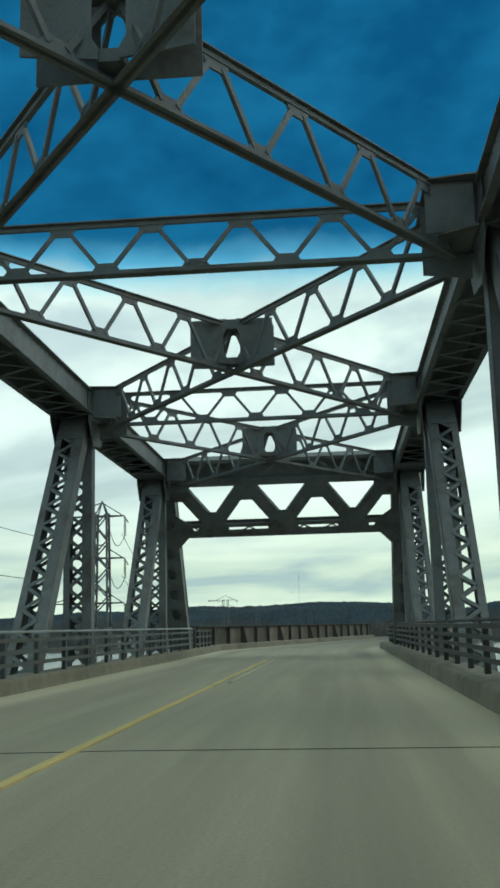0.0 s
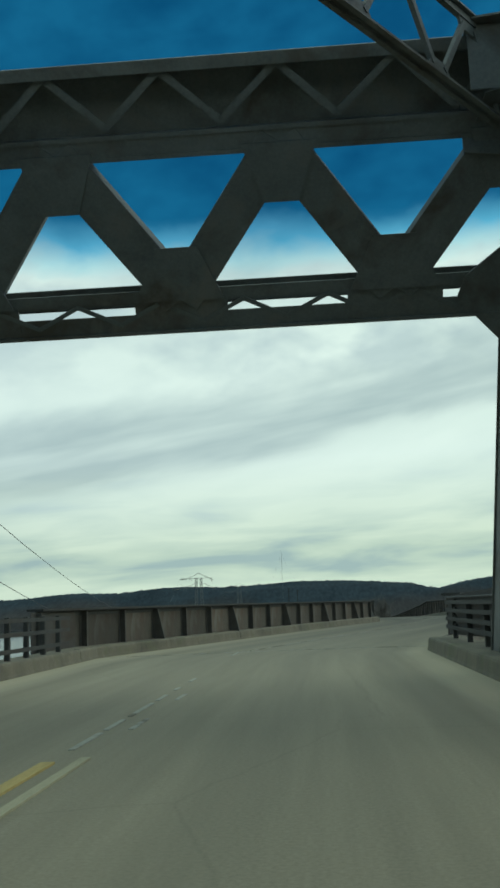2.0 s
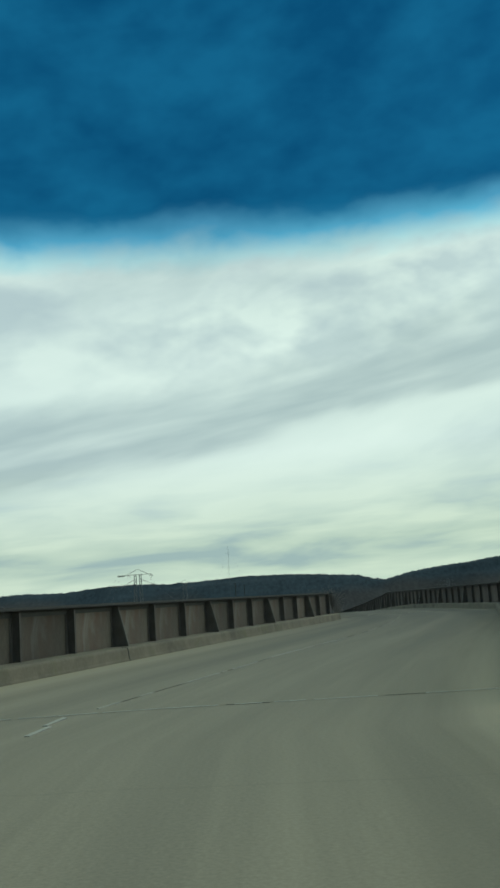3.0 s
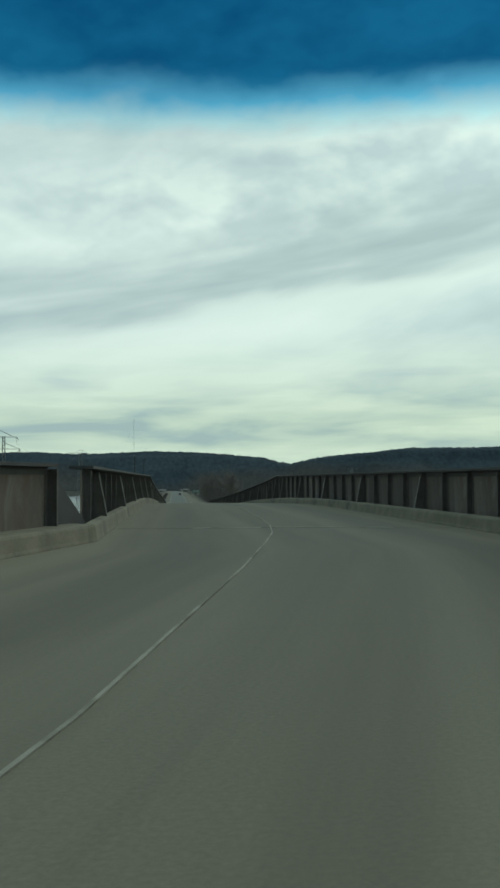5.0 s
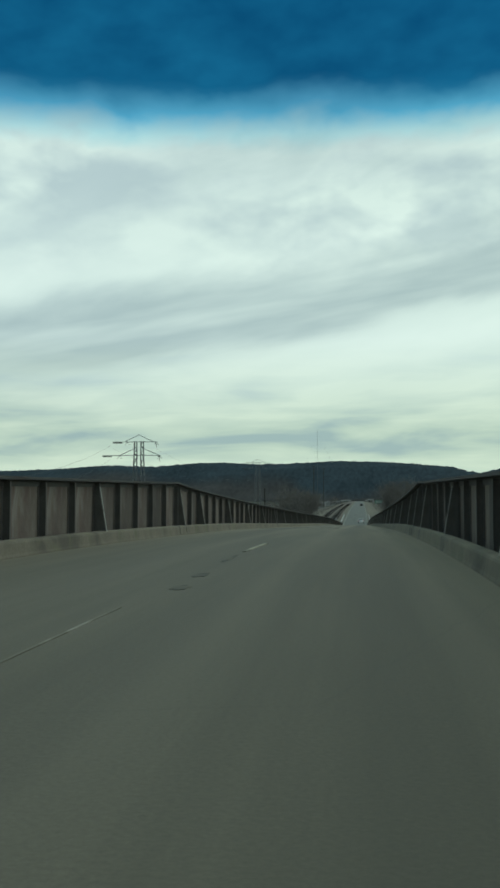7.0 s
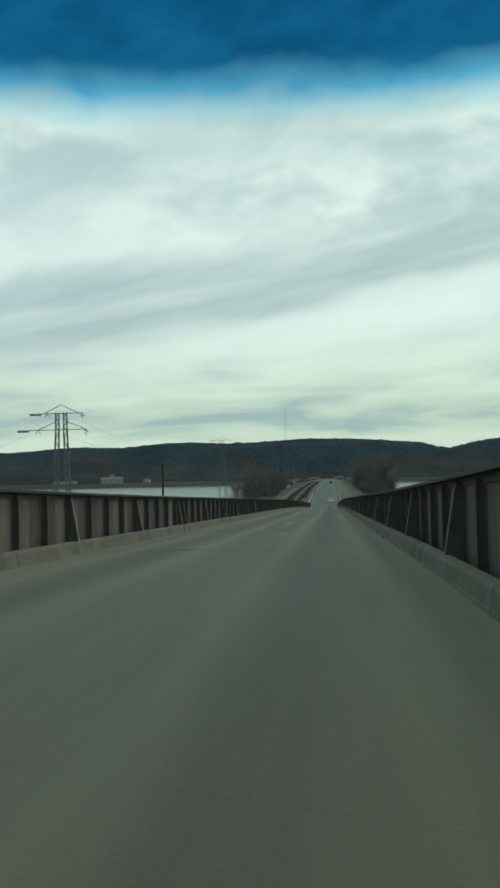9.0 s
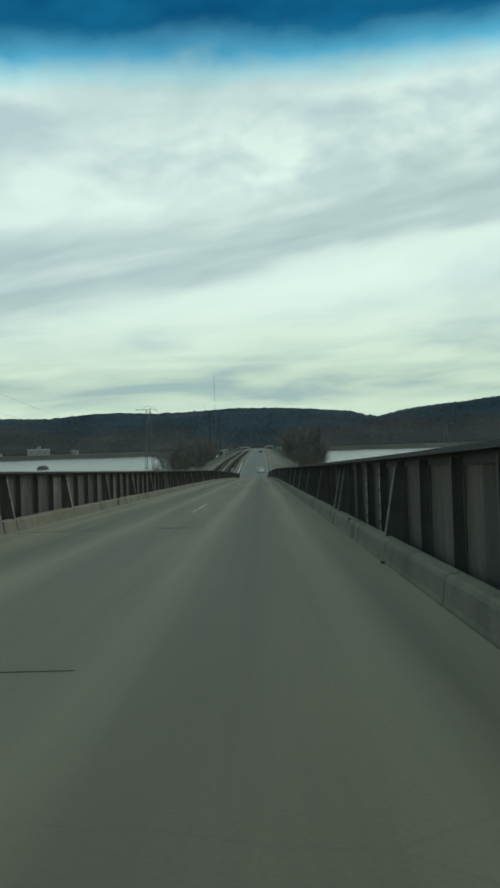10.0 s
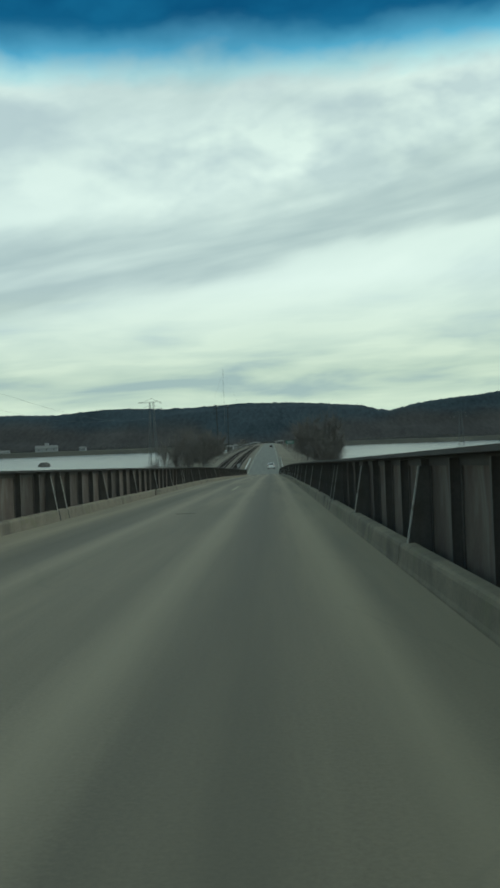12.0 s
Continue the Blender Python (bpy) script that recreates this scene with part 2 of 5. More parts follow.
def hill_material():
    """Blue-dark upper slopes, distance haze painted in; leafless brown woods on the lower slopes."""
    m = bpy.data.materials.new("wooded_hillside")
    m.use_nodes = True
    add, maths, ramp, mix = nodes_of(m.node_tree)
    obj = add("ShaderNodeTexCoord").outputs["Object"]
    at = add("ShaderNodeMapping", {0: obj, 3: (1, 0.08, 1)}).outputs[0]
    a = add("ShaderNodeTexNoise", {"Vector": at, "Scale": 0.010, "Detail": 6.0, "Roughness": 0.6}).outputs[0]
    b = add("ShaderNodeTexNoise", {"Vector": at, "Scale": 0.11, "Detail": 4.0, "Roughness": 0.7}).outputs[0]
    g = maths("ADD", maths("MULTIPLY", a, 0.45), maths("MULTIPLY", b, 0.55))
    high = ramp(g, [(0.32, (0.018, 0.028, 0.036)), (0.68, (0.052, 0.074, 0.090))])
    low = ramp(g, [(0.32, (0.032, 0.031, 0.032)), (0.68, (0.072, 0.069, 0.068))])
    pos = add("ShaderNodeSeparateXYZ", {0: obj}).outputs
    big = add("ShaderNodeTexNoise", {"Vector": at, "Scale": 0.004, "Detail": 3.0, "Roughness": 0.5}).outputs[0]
    # the blue-dark colour reaches down to the shore in one valley
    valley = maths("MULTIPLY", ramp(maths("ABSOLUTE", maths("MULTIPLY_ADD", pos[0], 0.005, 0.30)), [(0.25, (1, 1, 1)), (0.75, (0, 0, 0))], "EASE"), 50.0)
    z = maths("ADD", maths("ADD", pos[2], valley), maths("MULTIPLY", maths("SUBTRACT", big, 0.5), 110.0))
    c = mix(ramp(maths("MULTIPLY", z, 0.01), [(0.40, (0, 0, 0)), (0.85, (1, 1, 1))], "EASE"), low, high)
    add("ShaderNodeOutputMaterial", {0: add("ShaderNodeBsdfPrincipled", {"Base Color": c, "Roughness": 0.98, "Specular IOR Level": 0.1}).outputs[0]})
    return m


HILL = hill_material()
SHORE = surface("shore_land", (0.028, 0.029, 0.022), (0.075, 0.07, 0.053), 0.01, 0.98, stain=(0.14, 0.13, 0.10), stain_scale=0.006, bump=0.0)
PYLON = surface("galvanised_lattice_steel", (0.10, 0.11, 0.11), (0.20, 0.21, 0.21), 2.0, 0.6, metal=0.2)
CABLE = surface("cable_black", (0.02, 0.02, 0.02), (0.04, 0.04, 0.04), 2.0, 0.6)
PORCELAIN = surface("insulator_glaze", (0.12, 0.10, 0.09), (0.22, 0.2, 0.18), 5.0, 0.25)
POLE = surface("tarred_timber_pole", (0.02, 0.017, 0.014), (0.05, 0.042, 0.035), 1.5, 0.9)
WALL_PALE = surface("pale_wall", (0.24, 0.24, 0.23), (0.38, 0.38, 0.37), 0.5, 0.9)
WALL_GREY = surface("weathered_grey_wall", (0.10, 0.10, 0.095), (0.19, 0.19, 0.18), 0.5, 0.9)
ROOF_GREY = surface("grey_roof", (0.12, 0.12, 0.12), (0.22, 0.22, 0.21), 0.5, 0.85)
SIGN_GREEN = surface("sign_green", (0.02, 0.14, 0.09), (0.03, 0.2, 0.13), 0.8, 0.5)
CAR_WHITE = surface("white_car_paint", (0.62, 0.63, 0.62), (0.75, 0.76, 0.75), 1.0, 0.25, bump=0.0)
CAR_DARK = surface("dark_car_paint", (0.012, 0.014, 0.018), (0.03, 0.033, 0.04), 1.0, 0.25, bump=0.0)
RUBBER = surface("tyre_rubber", (0.012, 0.012, 0.012), (0.03, 0.03, 0.03), 6.0, 0.85)
GLASS_DARK = surface("tinted_glass", (0.01, 0.013, 0.014), (0.02, 0.024, 0.025), 1.0, 0.08, bump=0.0)
TAIL_RED = surface("red_lens", (0.25, 0.01, 0.01), (0.4, 0.02, 0.02), 4.0, 0.2, bump=0.0)


def road_material():
    """Worn concrete: pale wheel paths, dark oil bands, patches and fine cracks."""
    m = bpy.data.materials.new("worn_concrete_road")
    m.use_nodes = True
    add, maths, ramp, mix = nodes_of(m.node_tree)
    uv = add("ShaderNodeUVMap").outputs[0]
    sep = add("ShaderNodeSeparateXYZ", {0: uv}).outputs
    at = add("ShaderNodeMapping", {0: uv, 3: (1.0, 0.035, 1.0)}).outputs[0]
    slow = add("ShaderNodeMapping", {0: uv, 3: (1.0, 0.05, 1.0)}).outputs[0]
    a = add("ShaderNodeTexNoise", {"Vector": at, "Scale": 1.1, "Detail": 7.0, "Roughness": 0.62}).outputs[0]
    b = add("ShaderNodeTexNoise", {"Vector": uv, "Scale": 38.0, "Detail": 4.0, "Roughness": 0.7}).outputs[0]
    c = add("ShaderNodeTexNoise", {"Vector": slow, "Scale": 0.8, "Detail": 5.0, "Roughness": 0.6}).outputs[0]
    base = ramp(maths("ADD", maths("MULTIPLY", a, 0.6), maths("MULTIPLY", b, 0.4)), [(0.34, (0.112, 0.098, 0.070)), (0.66, (0.211, 0.185, 0.133))])
    base = mix(ramp(c, [(0.45, (0, 0, 0)), (0.65, (0.55, 0.55, 0.55))]), base, (0.104, 0.093, 0.067))
    lane = maths("ABSOLUTE", maths("SUBTRACT", maths("ABSOLUTE", sep[0]), 1.75))
    oil = ramp(maths("ADD", lane, maths("MULTIPLY", a, 0.5)), [(0.25, (1, 1, 1)), (0.85, (0, 0, 0))])
    old = ramp(maths("MULTIPLY", sep[1], 0.005), [(0.405, (0, 0, 0)), (0.47, (1, 1, 1))])
    worn = maths("MULTIPLY_ADD", ramp(maths("MULTIPLY", sep[1], 0.005), [(0.55, (0, 0, 0)), (0.85, (1, 1, 1))]), 0.75, 0.25)
    base = mix(maths("MULTIPLY", worn, maths("MULTIPLY", oil, 0.65)), base, (0.074, 0.068, 0.052))
    dust = maths("MULTIPLY", ramp(maths("MULTIPLY", maths("ADD", maths("ABSOLUTE", sep[0]), maths("MULTIPLY", a, 0.7)), 0.25), [(0.78, (0, 0, 0)), (0.92, (1, 1, 1))]), 0.65)
    base = mix(dust, base, (0.27, 0.235, 0.170))
    track = maths("ABSOLUTE", maths("SUBTRACT", lane, 0.85))
    # light and exposure painted into the colour: lightest in the truss, darkest before crest
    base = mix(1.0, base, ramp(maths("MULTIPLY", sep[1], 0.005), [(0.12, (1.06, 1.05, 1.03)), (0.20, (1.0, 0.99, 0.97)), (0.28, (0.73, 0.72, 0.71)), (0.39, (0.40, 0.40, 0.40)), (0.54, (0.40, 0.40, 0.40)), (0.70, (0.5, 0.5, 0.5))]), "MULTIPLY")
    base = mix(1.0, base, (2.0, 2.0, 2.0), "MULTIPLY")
    base = mix(maths("MULTIPLY", worn, ramp(maths("ADD", track, maths("MULTIPLY", c, 0.3)), [(0.15, (0.55, 0.55, 0.55)), (0.48, (0, 0, 0))])), base, (0.262, 0.230, 0.166))
    crack = add("ShaderNodeTexVoronoi", {"Vector": mix(0.12, uv, add("ShaderNodeTexNoise", {"Vector": uv, "Scale": 2.0}).outputs[1]), "Scale": 0.22})
    crack.feature = "DISTANCE_TO_EDGE"
    line = ramp(crack.outputs[0], [(0.0, (1, 1, 1)), (0.004, (0, 0, 0))])
    base = mix(maths("MULTIPLY", line, 0.12), base, (0.05, 0.05, 0.045))
    asphalt = ramp(maths("MULTIPLY", sep[1], 0.001), [(0.3895, (0, 0, 0)), (0.3905, (1, 1, 1))])
    base = mix(asphalt, base, ramp(a, [(0.3, (0.105, 0.110, 0.098)), (0.7, (0.165, 0.168, 0.148))]))
    relief = add("ShaderNodeBump", {"Strength": 0.22, "Distance": 0.008, "Height": b}).outputs[0]
    sh = add("ShaderNodeBsdfPrincipled", {"Base Color": base, "Roughness": maths("ADD", 0.72, maths("MULTIPLY", a, 0.25)), "Normal": relief}).outputs[0]
    add("ShaderNodeOutputMaterial", {0: sh})
    return m


def water_material():
    m = bpy.data.materials.new("calm_river_water")
    m.use_nodes = True
    add, maths, ramp, mix = nodes_of(m.node_tree)
    at = add("ShaderNodeTexCoord").outputs["Object"]
    a = add("ShaderNodeTexNoise", {"Vector": at, "Scale": 0.5, "Detail": 5.0, "Roughness": 0.6}).outputs[0]
    relief = add("ShaderNodeBump", {"Strength": 0.12, "Distance": 0.15, "Height": a}).outputs[0]
    sh = add("ShaderNodeBsdfPrincipled", {"Base Color": (0.05, 0.06, 0.055, 1), "Roughness": 0.22, "Normal": relief}).outputs[0]
    add("ShaderNodeOutputMaterial", {0: sh})
    return m


SEAM = surface("seam_filler", (0.29, 0.28, 0.235), (0.52, 0.50, 0.43), 6.0, 0.9, stain=(0.20, 0.18, 0.14), stain_scale=0.9, stain_at=(0.52, 0.60))
SEAM_OLD = surface("worn_seam_filler", (0.21, 0.195, 0.155), (0.37, 0.35, 0.285), 6.0, 0.9, stain=(0.16, 0.145, 0.108), stain_scale=0.7, stain_at=(0.46, 0.56))
PATCH = surface("dark_bitumen_patch", (0.052, 0.049, 0.04), (0.10, 0.092, 0.073), 5.0, 0.9, stain=(0.12, 0.108, 0.08), stain_scale=3.5, stain_at=(0.46, 0.6), bump=0.3)
WEED = surface("gutter_weed_green", (0.02, 0.035, 0.012), (0.06, 0.085, 0.03), 20.0, 0.9, vary=0.3)
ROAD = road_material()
WATER = water_material()


# ---- building helpers ----
def finish(name, bm, material, parent=None, label="", smooth=False):
    me = bpy.data.meshes.new(name)
    bm.normal_update()
    bm.to_mesh(me)
    bm.free()
    me.materials.append(material)
    if smooth:
        for p in me.polygons:
            p.use_smooth = True
    ob = new(name, me)
    ob.parent = parent
    if label:
        tagged(ob, label)
    return ob


def part(name, bm, material, parent, label="", smooth=False):
    return finish(name, bm, material, parent, label, smooth)


def thing(name, label, category, at=(0, 0, 0), group="", kind=""):
    e = new(name)
    e.matrix_world = pose(*at)
    e.empty_display_size = 0.2
    return tagged(e, label, category, group, kind)


def again(name, ob, parent, m):
    """One more piece on the mesh of ob."""
    o = new(name, ob.data)
    o.parent = parent
    o.matrix_basis = m
    return o


def box(bm, lo, hi, m=None, bevel=0.0):
    lo, hi = Vector(lo), Vector(hi)
    made = bmesh.ops.create_cube(bm, size=1.0)["verts"]
    bmesh.ops.scale(bm, vec=hi - lo, verts=made)
    bmesh.ops.translate(bm, vec=(lo + hi) / 2, verts=made)
    if bevel:
        edges = list({e for v in made for e in v.link_edges})
        made = list({v for f in bmesh.ops.bevel(bm, geom=edges, offset=bevel, segments=1, affect="EDGES")["faces"] for v in f.verts} | {v for v in made if v.is_valid})
    if m:
        bmesh.ops.transform(bm, matrix=m, verts=[v for v in made if v.is_valid])


def frame_of(a, b, up=(0, 0, 1)):
    """Matrix whose y axis runs from a to b and whose z axis leans to up; origin at a."""
    a, b = Vector(a), Vector(b)
    y = (b - a).normalized()
    x = y.cross(Vector(up)).normalized()
    z = x.cross(y)
    return Matrix(((x.x, y.x, z.x, a.x), (x.y, y.y, z.y, a.y), (x.z, y.z, z.z, a.z), (0, 0, 0, 1)))


def bar(bm, a, b, w, h, up=(0, 0, 1), bevel=0.0):
    n = (Vector(b) - Vector(a)).length
    box(bm, (-w / 2, 0, -h / 2), (w / 2, n, h / 2), frame_of(a, b, up), bevel)


def tube(bm, a, b, r, n=8, r2=None):
    m = frame_of(a, b, (0, 0, 1) if abs((Vector(b) - Vector(a)).normalized().z) < 0.95 else (0, 1, 0))
    length = (Vector(b) - Vector(a)).length
    r2 = r if r2 is None else r2
    lo = [bm.verts.new(m @ Vector((r * math.cos(k * math.tau / n), 0, r * math.sin(k * math.tau / n)))) for k in range(n)]
    hi = [bm.verts.new(m @ Vector((r2 * math.cos(k * math.tau / n), length, r2 * math.sin(k * math.tau / n)))) for k in range(n)]
    for k in range(n):
        bm.faces.new((lo[k], hi[k], hi[(k + 1) % n], lo[(k + 1) % n]))
    bm.faces.new(lo)
    bm.faces.new(hi[::-1])


def plate(bm, pts, normal, thick):
    """A flat polygon plate with thickness."""
    n = Vector(normal).normalized() * thick / 2
    top = [bm.verts.new(Vector(p) + n) for p in pts]
    low = [bm.verts.new(Vector(p) - n) for p in pts]
    bm.faces.new(top)
    bm.faces.new(low[::-1])
    k = len(pts)
    for i in range(k):
        bm.faces.new((top[i], low[i], low[(i + 1) % k], top[(i + 1) % k]))


def sweep(bm, line, profile, close=True):
    """A profile of (across, up) swept along a line of points, upright."""
    rings = []
    for i, p in enumerate(line):
        a, b = Vector(line[max(i - 1, 0)]), Vector(line[min(i + 1, len(line) - 1)])
        t = (b - a)
        t.z = 0
        t.normalize()
        side = Vector((t.y, -t.x, 0))
        if 0 < i < len(line) - 1:
            t0 = (Vector(p) - a)
            t0.z = 0
            t0.normalize()
            side = side / max(0.5, side.dot(Vector((t0.y, -t0.x, 0))))
        rings.append([bm.verts.new(Vector(p) + side * s + Vector((0, 0, u))) for s, u in profile])
    n = len(profile)
    for r, q in zip(rings, rings[1:]):
        for k in range(n if close else n - 1):
            bm.faces.new((r[k], q[k], q[(k + 1) % n], r[(k + 1) % n]))
    if close:
        bm.faces.new(rings[0])
        bm.faces.new(rings[-1][::-1])
    bmesh.ops.recalc_face_normals(bm, faces=bm.faces[:])


# ---- the line of the road ----
END = 390          # where the bridge meets the causeway
PROFILE = [(-80, -2.57), (0, -1.31), (20, -0.99), (40, -0.68), (60, -0.36), (80, -0.08), (92, 0.04), (100, 0.11), (108, 0.145), (115, 0.115), (125, 0.0), (136, -0.18), (150, -0.49), (165, -0.82), (187, -1.31), (209, -1.78), (260, -2.95), (320, -4.60), (390, -6.45), (430, -6.10), (486, -4.95), (593, -3.5), (800, -1.9), (1000, -0.5), (1300, 0.4), (2300, 1.0)]


def deck_z(y):
    """Road height, a smooth curve through the profile."""
    ps = PROFILE
    i = next((k for k in range(1, len(ps) - 1) if ps[k][0] >= y), len(ps) - 1)
    (y0, z0), (y1, z1) = ps[i - 1], ps[i]
    s = (z1 - z0) / (y1 - y0)
    s0 = s if i == 1 else (z1 - ps[i - 2][1]) / (y1 - ps[i - 2][0])
    s1 = s if i + 1 == len(ps) else (ps[i + 1][1] - z0) / (ps[i + 1][0] - y0)
    u, h = (y - y0) / (y1 - y0), y1 - y0
    return (2 * u**3 - 3 * u**2 + 1) * z0 + (u**3 - 2 * u**2 + u) * h * s0 + (3 * u**2 - 2 * u**3) * z1 + (u**3 - u**2) * h * s1


TX, TS = -8.11, 0.003          # truss axis: x at y = 30, and its slope


def axis_x(y):
    return TX + TS * (y - 30)


# inner curb faces, each a polyline in plan: truss, angled span, straight span
LEFT_EDGE = [(axis_x(-60) - 3.75, -60), (axis_x(48.5) - 3.75, 48.5), (-10.72, 52.6), (-3.40, 82.2), (-3.42, END)]
RIGHT_EDGE = [(axis_x(-60) + 3.62, -60), (axis_x(46.6) + 3.62, 46.6), (-4.20, 46.7), (3.34, 82.2), (3.42, END)]


def edge_x(line, y):
    for (x0, y0), (x1, y1) in zip(line, line[1:]):
        if y <= y1:
            return x0 + (x1 - x0) * (y - y0) / (y1 - y0)
    return line[-1][0]


def along(a, b, step, lift=0.0):
    """Points on the deck's height from a to b in plan."""
    n = max(1, math.ceil(math.dist(a, b) / step))
    return [(a[0] + (b[0] - a[0]) * k / n, a[1] + (b[1] - a[1]) * k / n, deck_z(a[1] + (b[1] - a[1]) * k / n) + lift) for k in range(n + 1)]


def line_on_deck(pts, step=2.5, lift=0.0):
    out = []
    for a, b in zip(pts, pts[1:]):
        out += along(a, b, step, lift)[(1 if out else 0):]
    return out


def centre_x(y):
    if y < 46:
        return axis_x(y)
    if y > 80:
        return 0.0
    a, b = axis_x(46), 0.0
    u = (y - 46) / 34
    return a + (b - a) * (0.75 * u + 0.25 * (3 * u * u - 2 * u**3))


def build_road():
    bm = bmesh.new()
    uv = bm.loops.layers.uv.new("lane")
    ys = [-60 + 1.0 * k for k in range(END + 61)] + [END + 12 * k for k in range(1, 121)]
    rows, ks = [], (-1, -0.5, 0, 0.5, 1)
    for y in ys:
        far = y > END
        half_l, half_r = (3.6 + min(0.7, (y - END) * 0.03),) * 2 if far else (0, 0)
        l = -half_l if far else edge_x(LEFT_EDGE, y) - 0.05
        r = half_r if far else edge_x(RIGHT_EDGE, y) + 0.05
        c = centre_x(y)
        rows.append([(bm.verts.new((x, y, deck_z(y) - 0.02 * abs(k))), (x - c, y)) for k, x in zip(ks, (l, (l + c) / 2, c, (c + r) / 2, r))])
    for a, b in zip(rows, rows[1:]):
        for k in range(4):
            quad = (a[k], a[k + 1], b[k + 1], b[k])
            f = bm.faces.new([q[0] for q in quad])
            for loop, q in zip(f.loops, quad):
                loop[uv].uv = q[1]
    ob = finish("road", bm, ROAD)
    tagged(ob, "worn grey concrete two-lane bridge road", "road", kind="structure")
    return ob


road = build_road()


def stripe(name, a, b, width, material, label, lift=0.014):
    """A painted line that lies on the road."""
    bm = bmesh.new()
    pts = along(a, b, 1.0, lift)
    sweep(bm, pts, [(-width / 2, 0), (width / 2, 0), (width / 2, -0.02), (-width / 2, -0.02)])
    return tagged(finish(name, bm, material), label, "road marking", kind="structure")


for s, paint in ((-0.43, YELLOW), (-0.21, YELLOW_PALE)):
    start = -50 if s < -0.3 else 19.8
    stripe("centre_line", (axis_x(start) + s, start), (axis_x(32.6) + s, 32.6 + 0.8 * s), 0.095 if s < -0.3 else 0.07, paint, "worn double yellow centre line on concrete")
    for y0, y1 in ((32.9, 33.9), (34.1, 34.9), (35.2, 36.5), (36.8, 37.5), (38.2, 38.6), (39.6, 40.2)):
        if s < -0.3 or y0 in (34.1, 36.8):
            stripe("centre_line", (axis_x(y0) + s, y0), (axis_x(y1) + s, y1), 0.05, SEAM, "faded broken white centre line on concrete", 0.007)
for y0, y1 in ((46.9, 47.5), (47.6, 48.2)):
    stripe("centre_line", (-8.56, y0), (-8.50, y1), 0.05, SEAM, "faded broken white centre line on concrete", 0.007)


def build_curbs():
    for name, pts, s, w in (("curb_left", LEFT_EDGE[:4], -1, 0.5), ("curb_left_straight", LEFT_EDGE[3:], -1, 0.15), ("curb_right", RIGHT_EDGE[:2], 1, 0.62), ("curb_right_approach", RIGHT_EDGE[2:4], 1, 0.24), ("curb_right_straight", RIGHT_EDGE[3:], 1, 0.15)):
        pr = [(-s * 0.035, -0.35), (-s * 0.035, 0.0), (-s * 0.022, 0.035), (-s * 0.002, 0.195), (s * 0.012, 0.228), (s * 0.045, 0.242), (s * w, 0.25), (s * w, -0.35)]
        bm = bmesh.new()
        sweep(bm, line_on_deck(pts, 2.0), pr)
        tagged(finish(name, bm, CURB), "weathered pale concrete bridge curb", "curb", kind="structure")


build_curbs()


def build_deck_slab():
    bm = bmesh.new()
    for pts in ([(axis_x(-60), -60), (axis_x(46), 46)], [(axis_x(46), 46), (0.0, 80)], [(0.0, 80), (0, END)]):
        sweep(bm, line_on_deck(pts, 4.0), [(-4.5, -0.6), (4.5, -0.6), (4.5, -0.25), (-4.5, -0.25)])
    tagged(finish("deck_slab", bm, CURB), "concrete deck slab under the bridge road", "bridge deck", kind="structure")


build_deck_slab()


# ---- plate girders along the approach spans ----
TOP = 1.33


def girder_height(y):
    """Top of the girders over the road: straight as far as the crest, where two spans meet at a kink."""
    if y < 83.3:
        return 1.10
    if y < 123.5:
        return 1.06 + (1.52 - 1.06) * (y - 83.3) / 40.2 - deck_z(y)
    return 1.23 + 0.29 * math.exp((123.5 - y) / 8)


def girder_pieces(STEP, proj, foot):
    """Master meshes of a girder's pieces. Inward is +x, along is +y."""
    web = bmesh.new()
    box(web, (-0.012, 0.0, -0.75), (0.012, STEP + 0.02, TOP - 0.05))
    stiff = bmesh.new()
    box(stiff, (0.013, -0.09, -0.30), (0.026, 0.09, TOP - 0.12))
    box(stiff, (0.026, -0.012, -0.30), (proj, 0.012, TOP - 0.06))
    box(stiff, (proj, -0.030, -0.30), (proj + 0.012, 0.030, TOP - 0.06))
    # a knee stands on its stiffener and widens towards the curb
    top = max(foot * 0.45, proj)
    z1 = TOP - 0.14 if top > proj else TOP - 0.30
    knee = bmesh.new()
    plate(knee, [(0.03, 0, -0.2), (foot, 0, -0.2), (foot, 0, 0.20), (top, 0, z1), (0.03, 0, TOP - 0.14)], (0, 1, 0), 0.022)
    knee_edge = bmesh.new()
    bar(knee_edge, (foot + 0.012, 0, 0.16), (top + 0.012, 0, z1), 0.042, 0.018, (1, 0, 0))
    splice = bmesh.new()
    box(splice, (0.013, -0.42, -0.25), (0.030, 0.42, TOP - 0.26), None, 0.006)
    rows = bmesh.new()
    for k in range(8):
        for y in (-0.26, -0.13, 0.0, 0.13, 0.26):
            tube(rows, (0.028, y, 0.14 + 0.12 * k), (0.046, y, 0.14 + 0.12 * k), 0.020, 6, 0.012)
    strip = bmesh.new()
    box(strip, (proj + 0.013, -0.045, -0.25), (proj + 0.022, 0.045, TOP - 0.16))
    bolts = bmesh.new()
    for k in range(5):
        tube(bolts, (proj + 0.021, 0, 0.12 + 0.24 * k), (proj + 0.042, 0, 0.12 + 0.24 * k), 0.022, 6, 0.014)
    return {"web_panel": web, "stiffener": stiff, "knee_plate": knee, "knee_edge": knee_edge, "cover_plate": splice, "rivet_rows": rows, "cover_strip": strip, "bolt_strip": bolts}


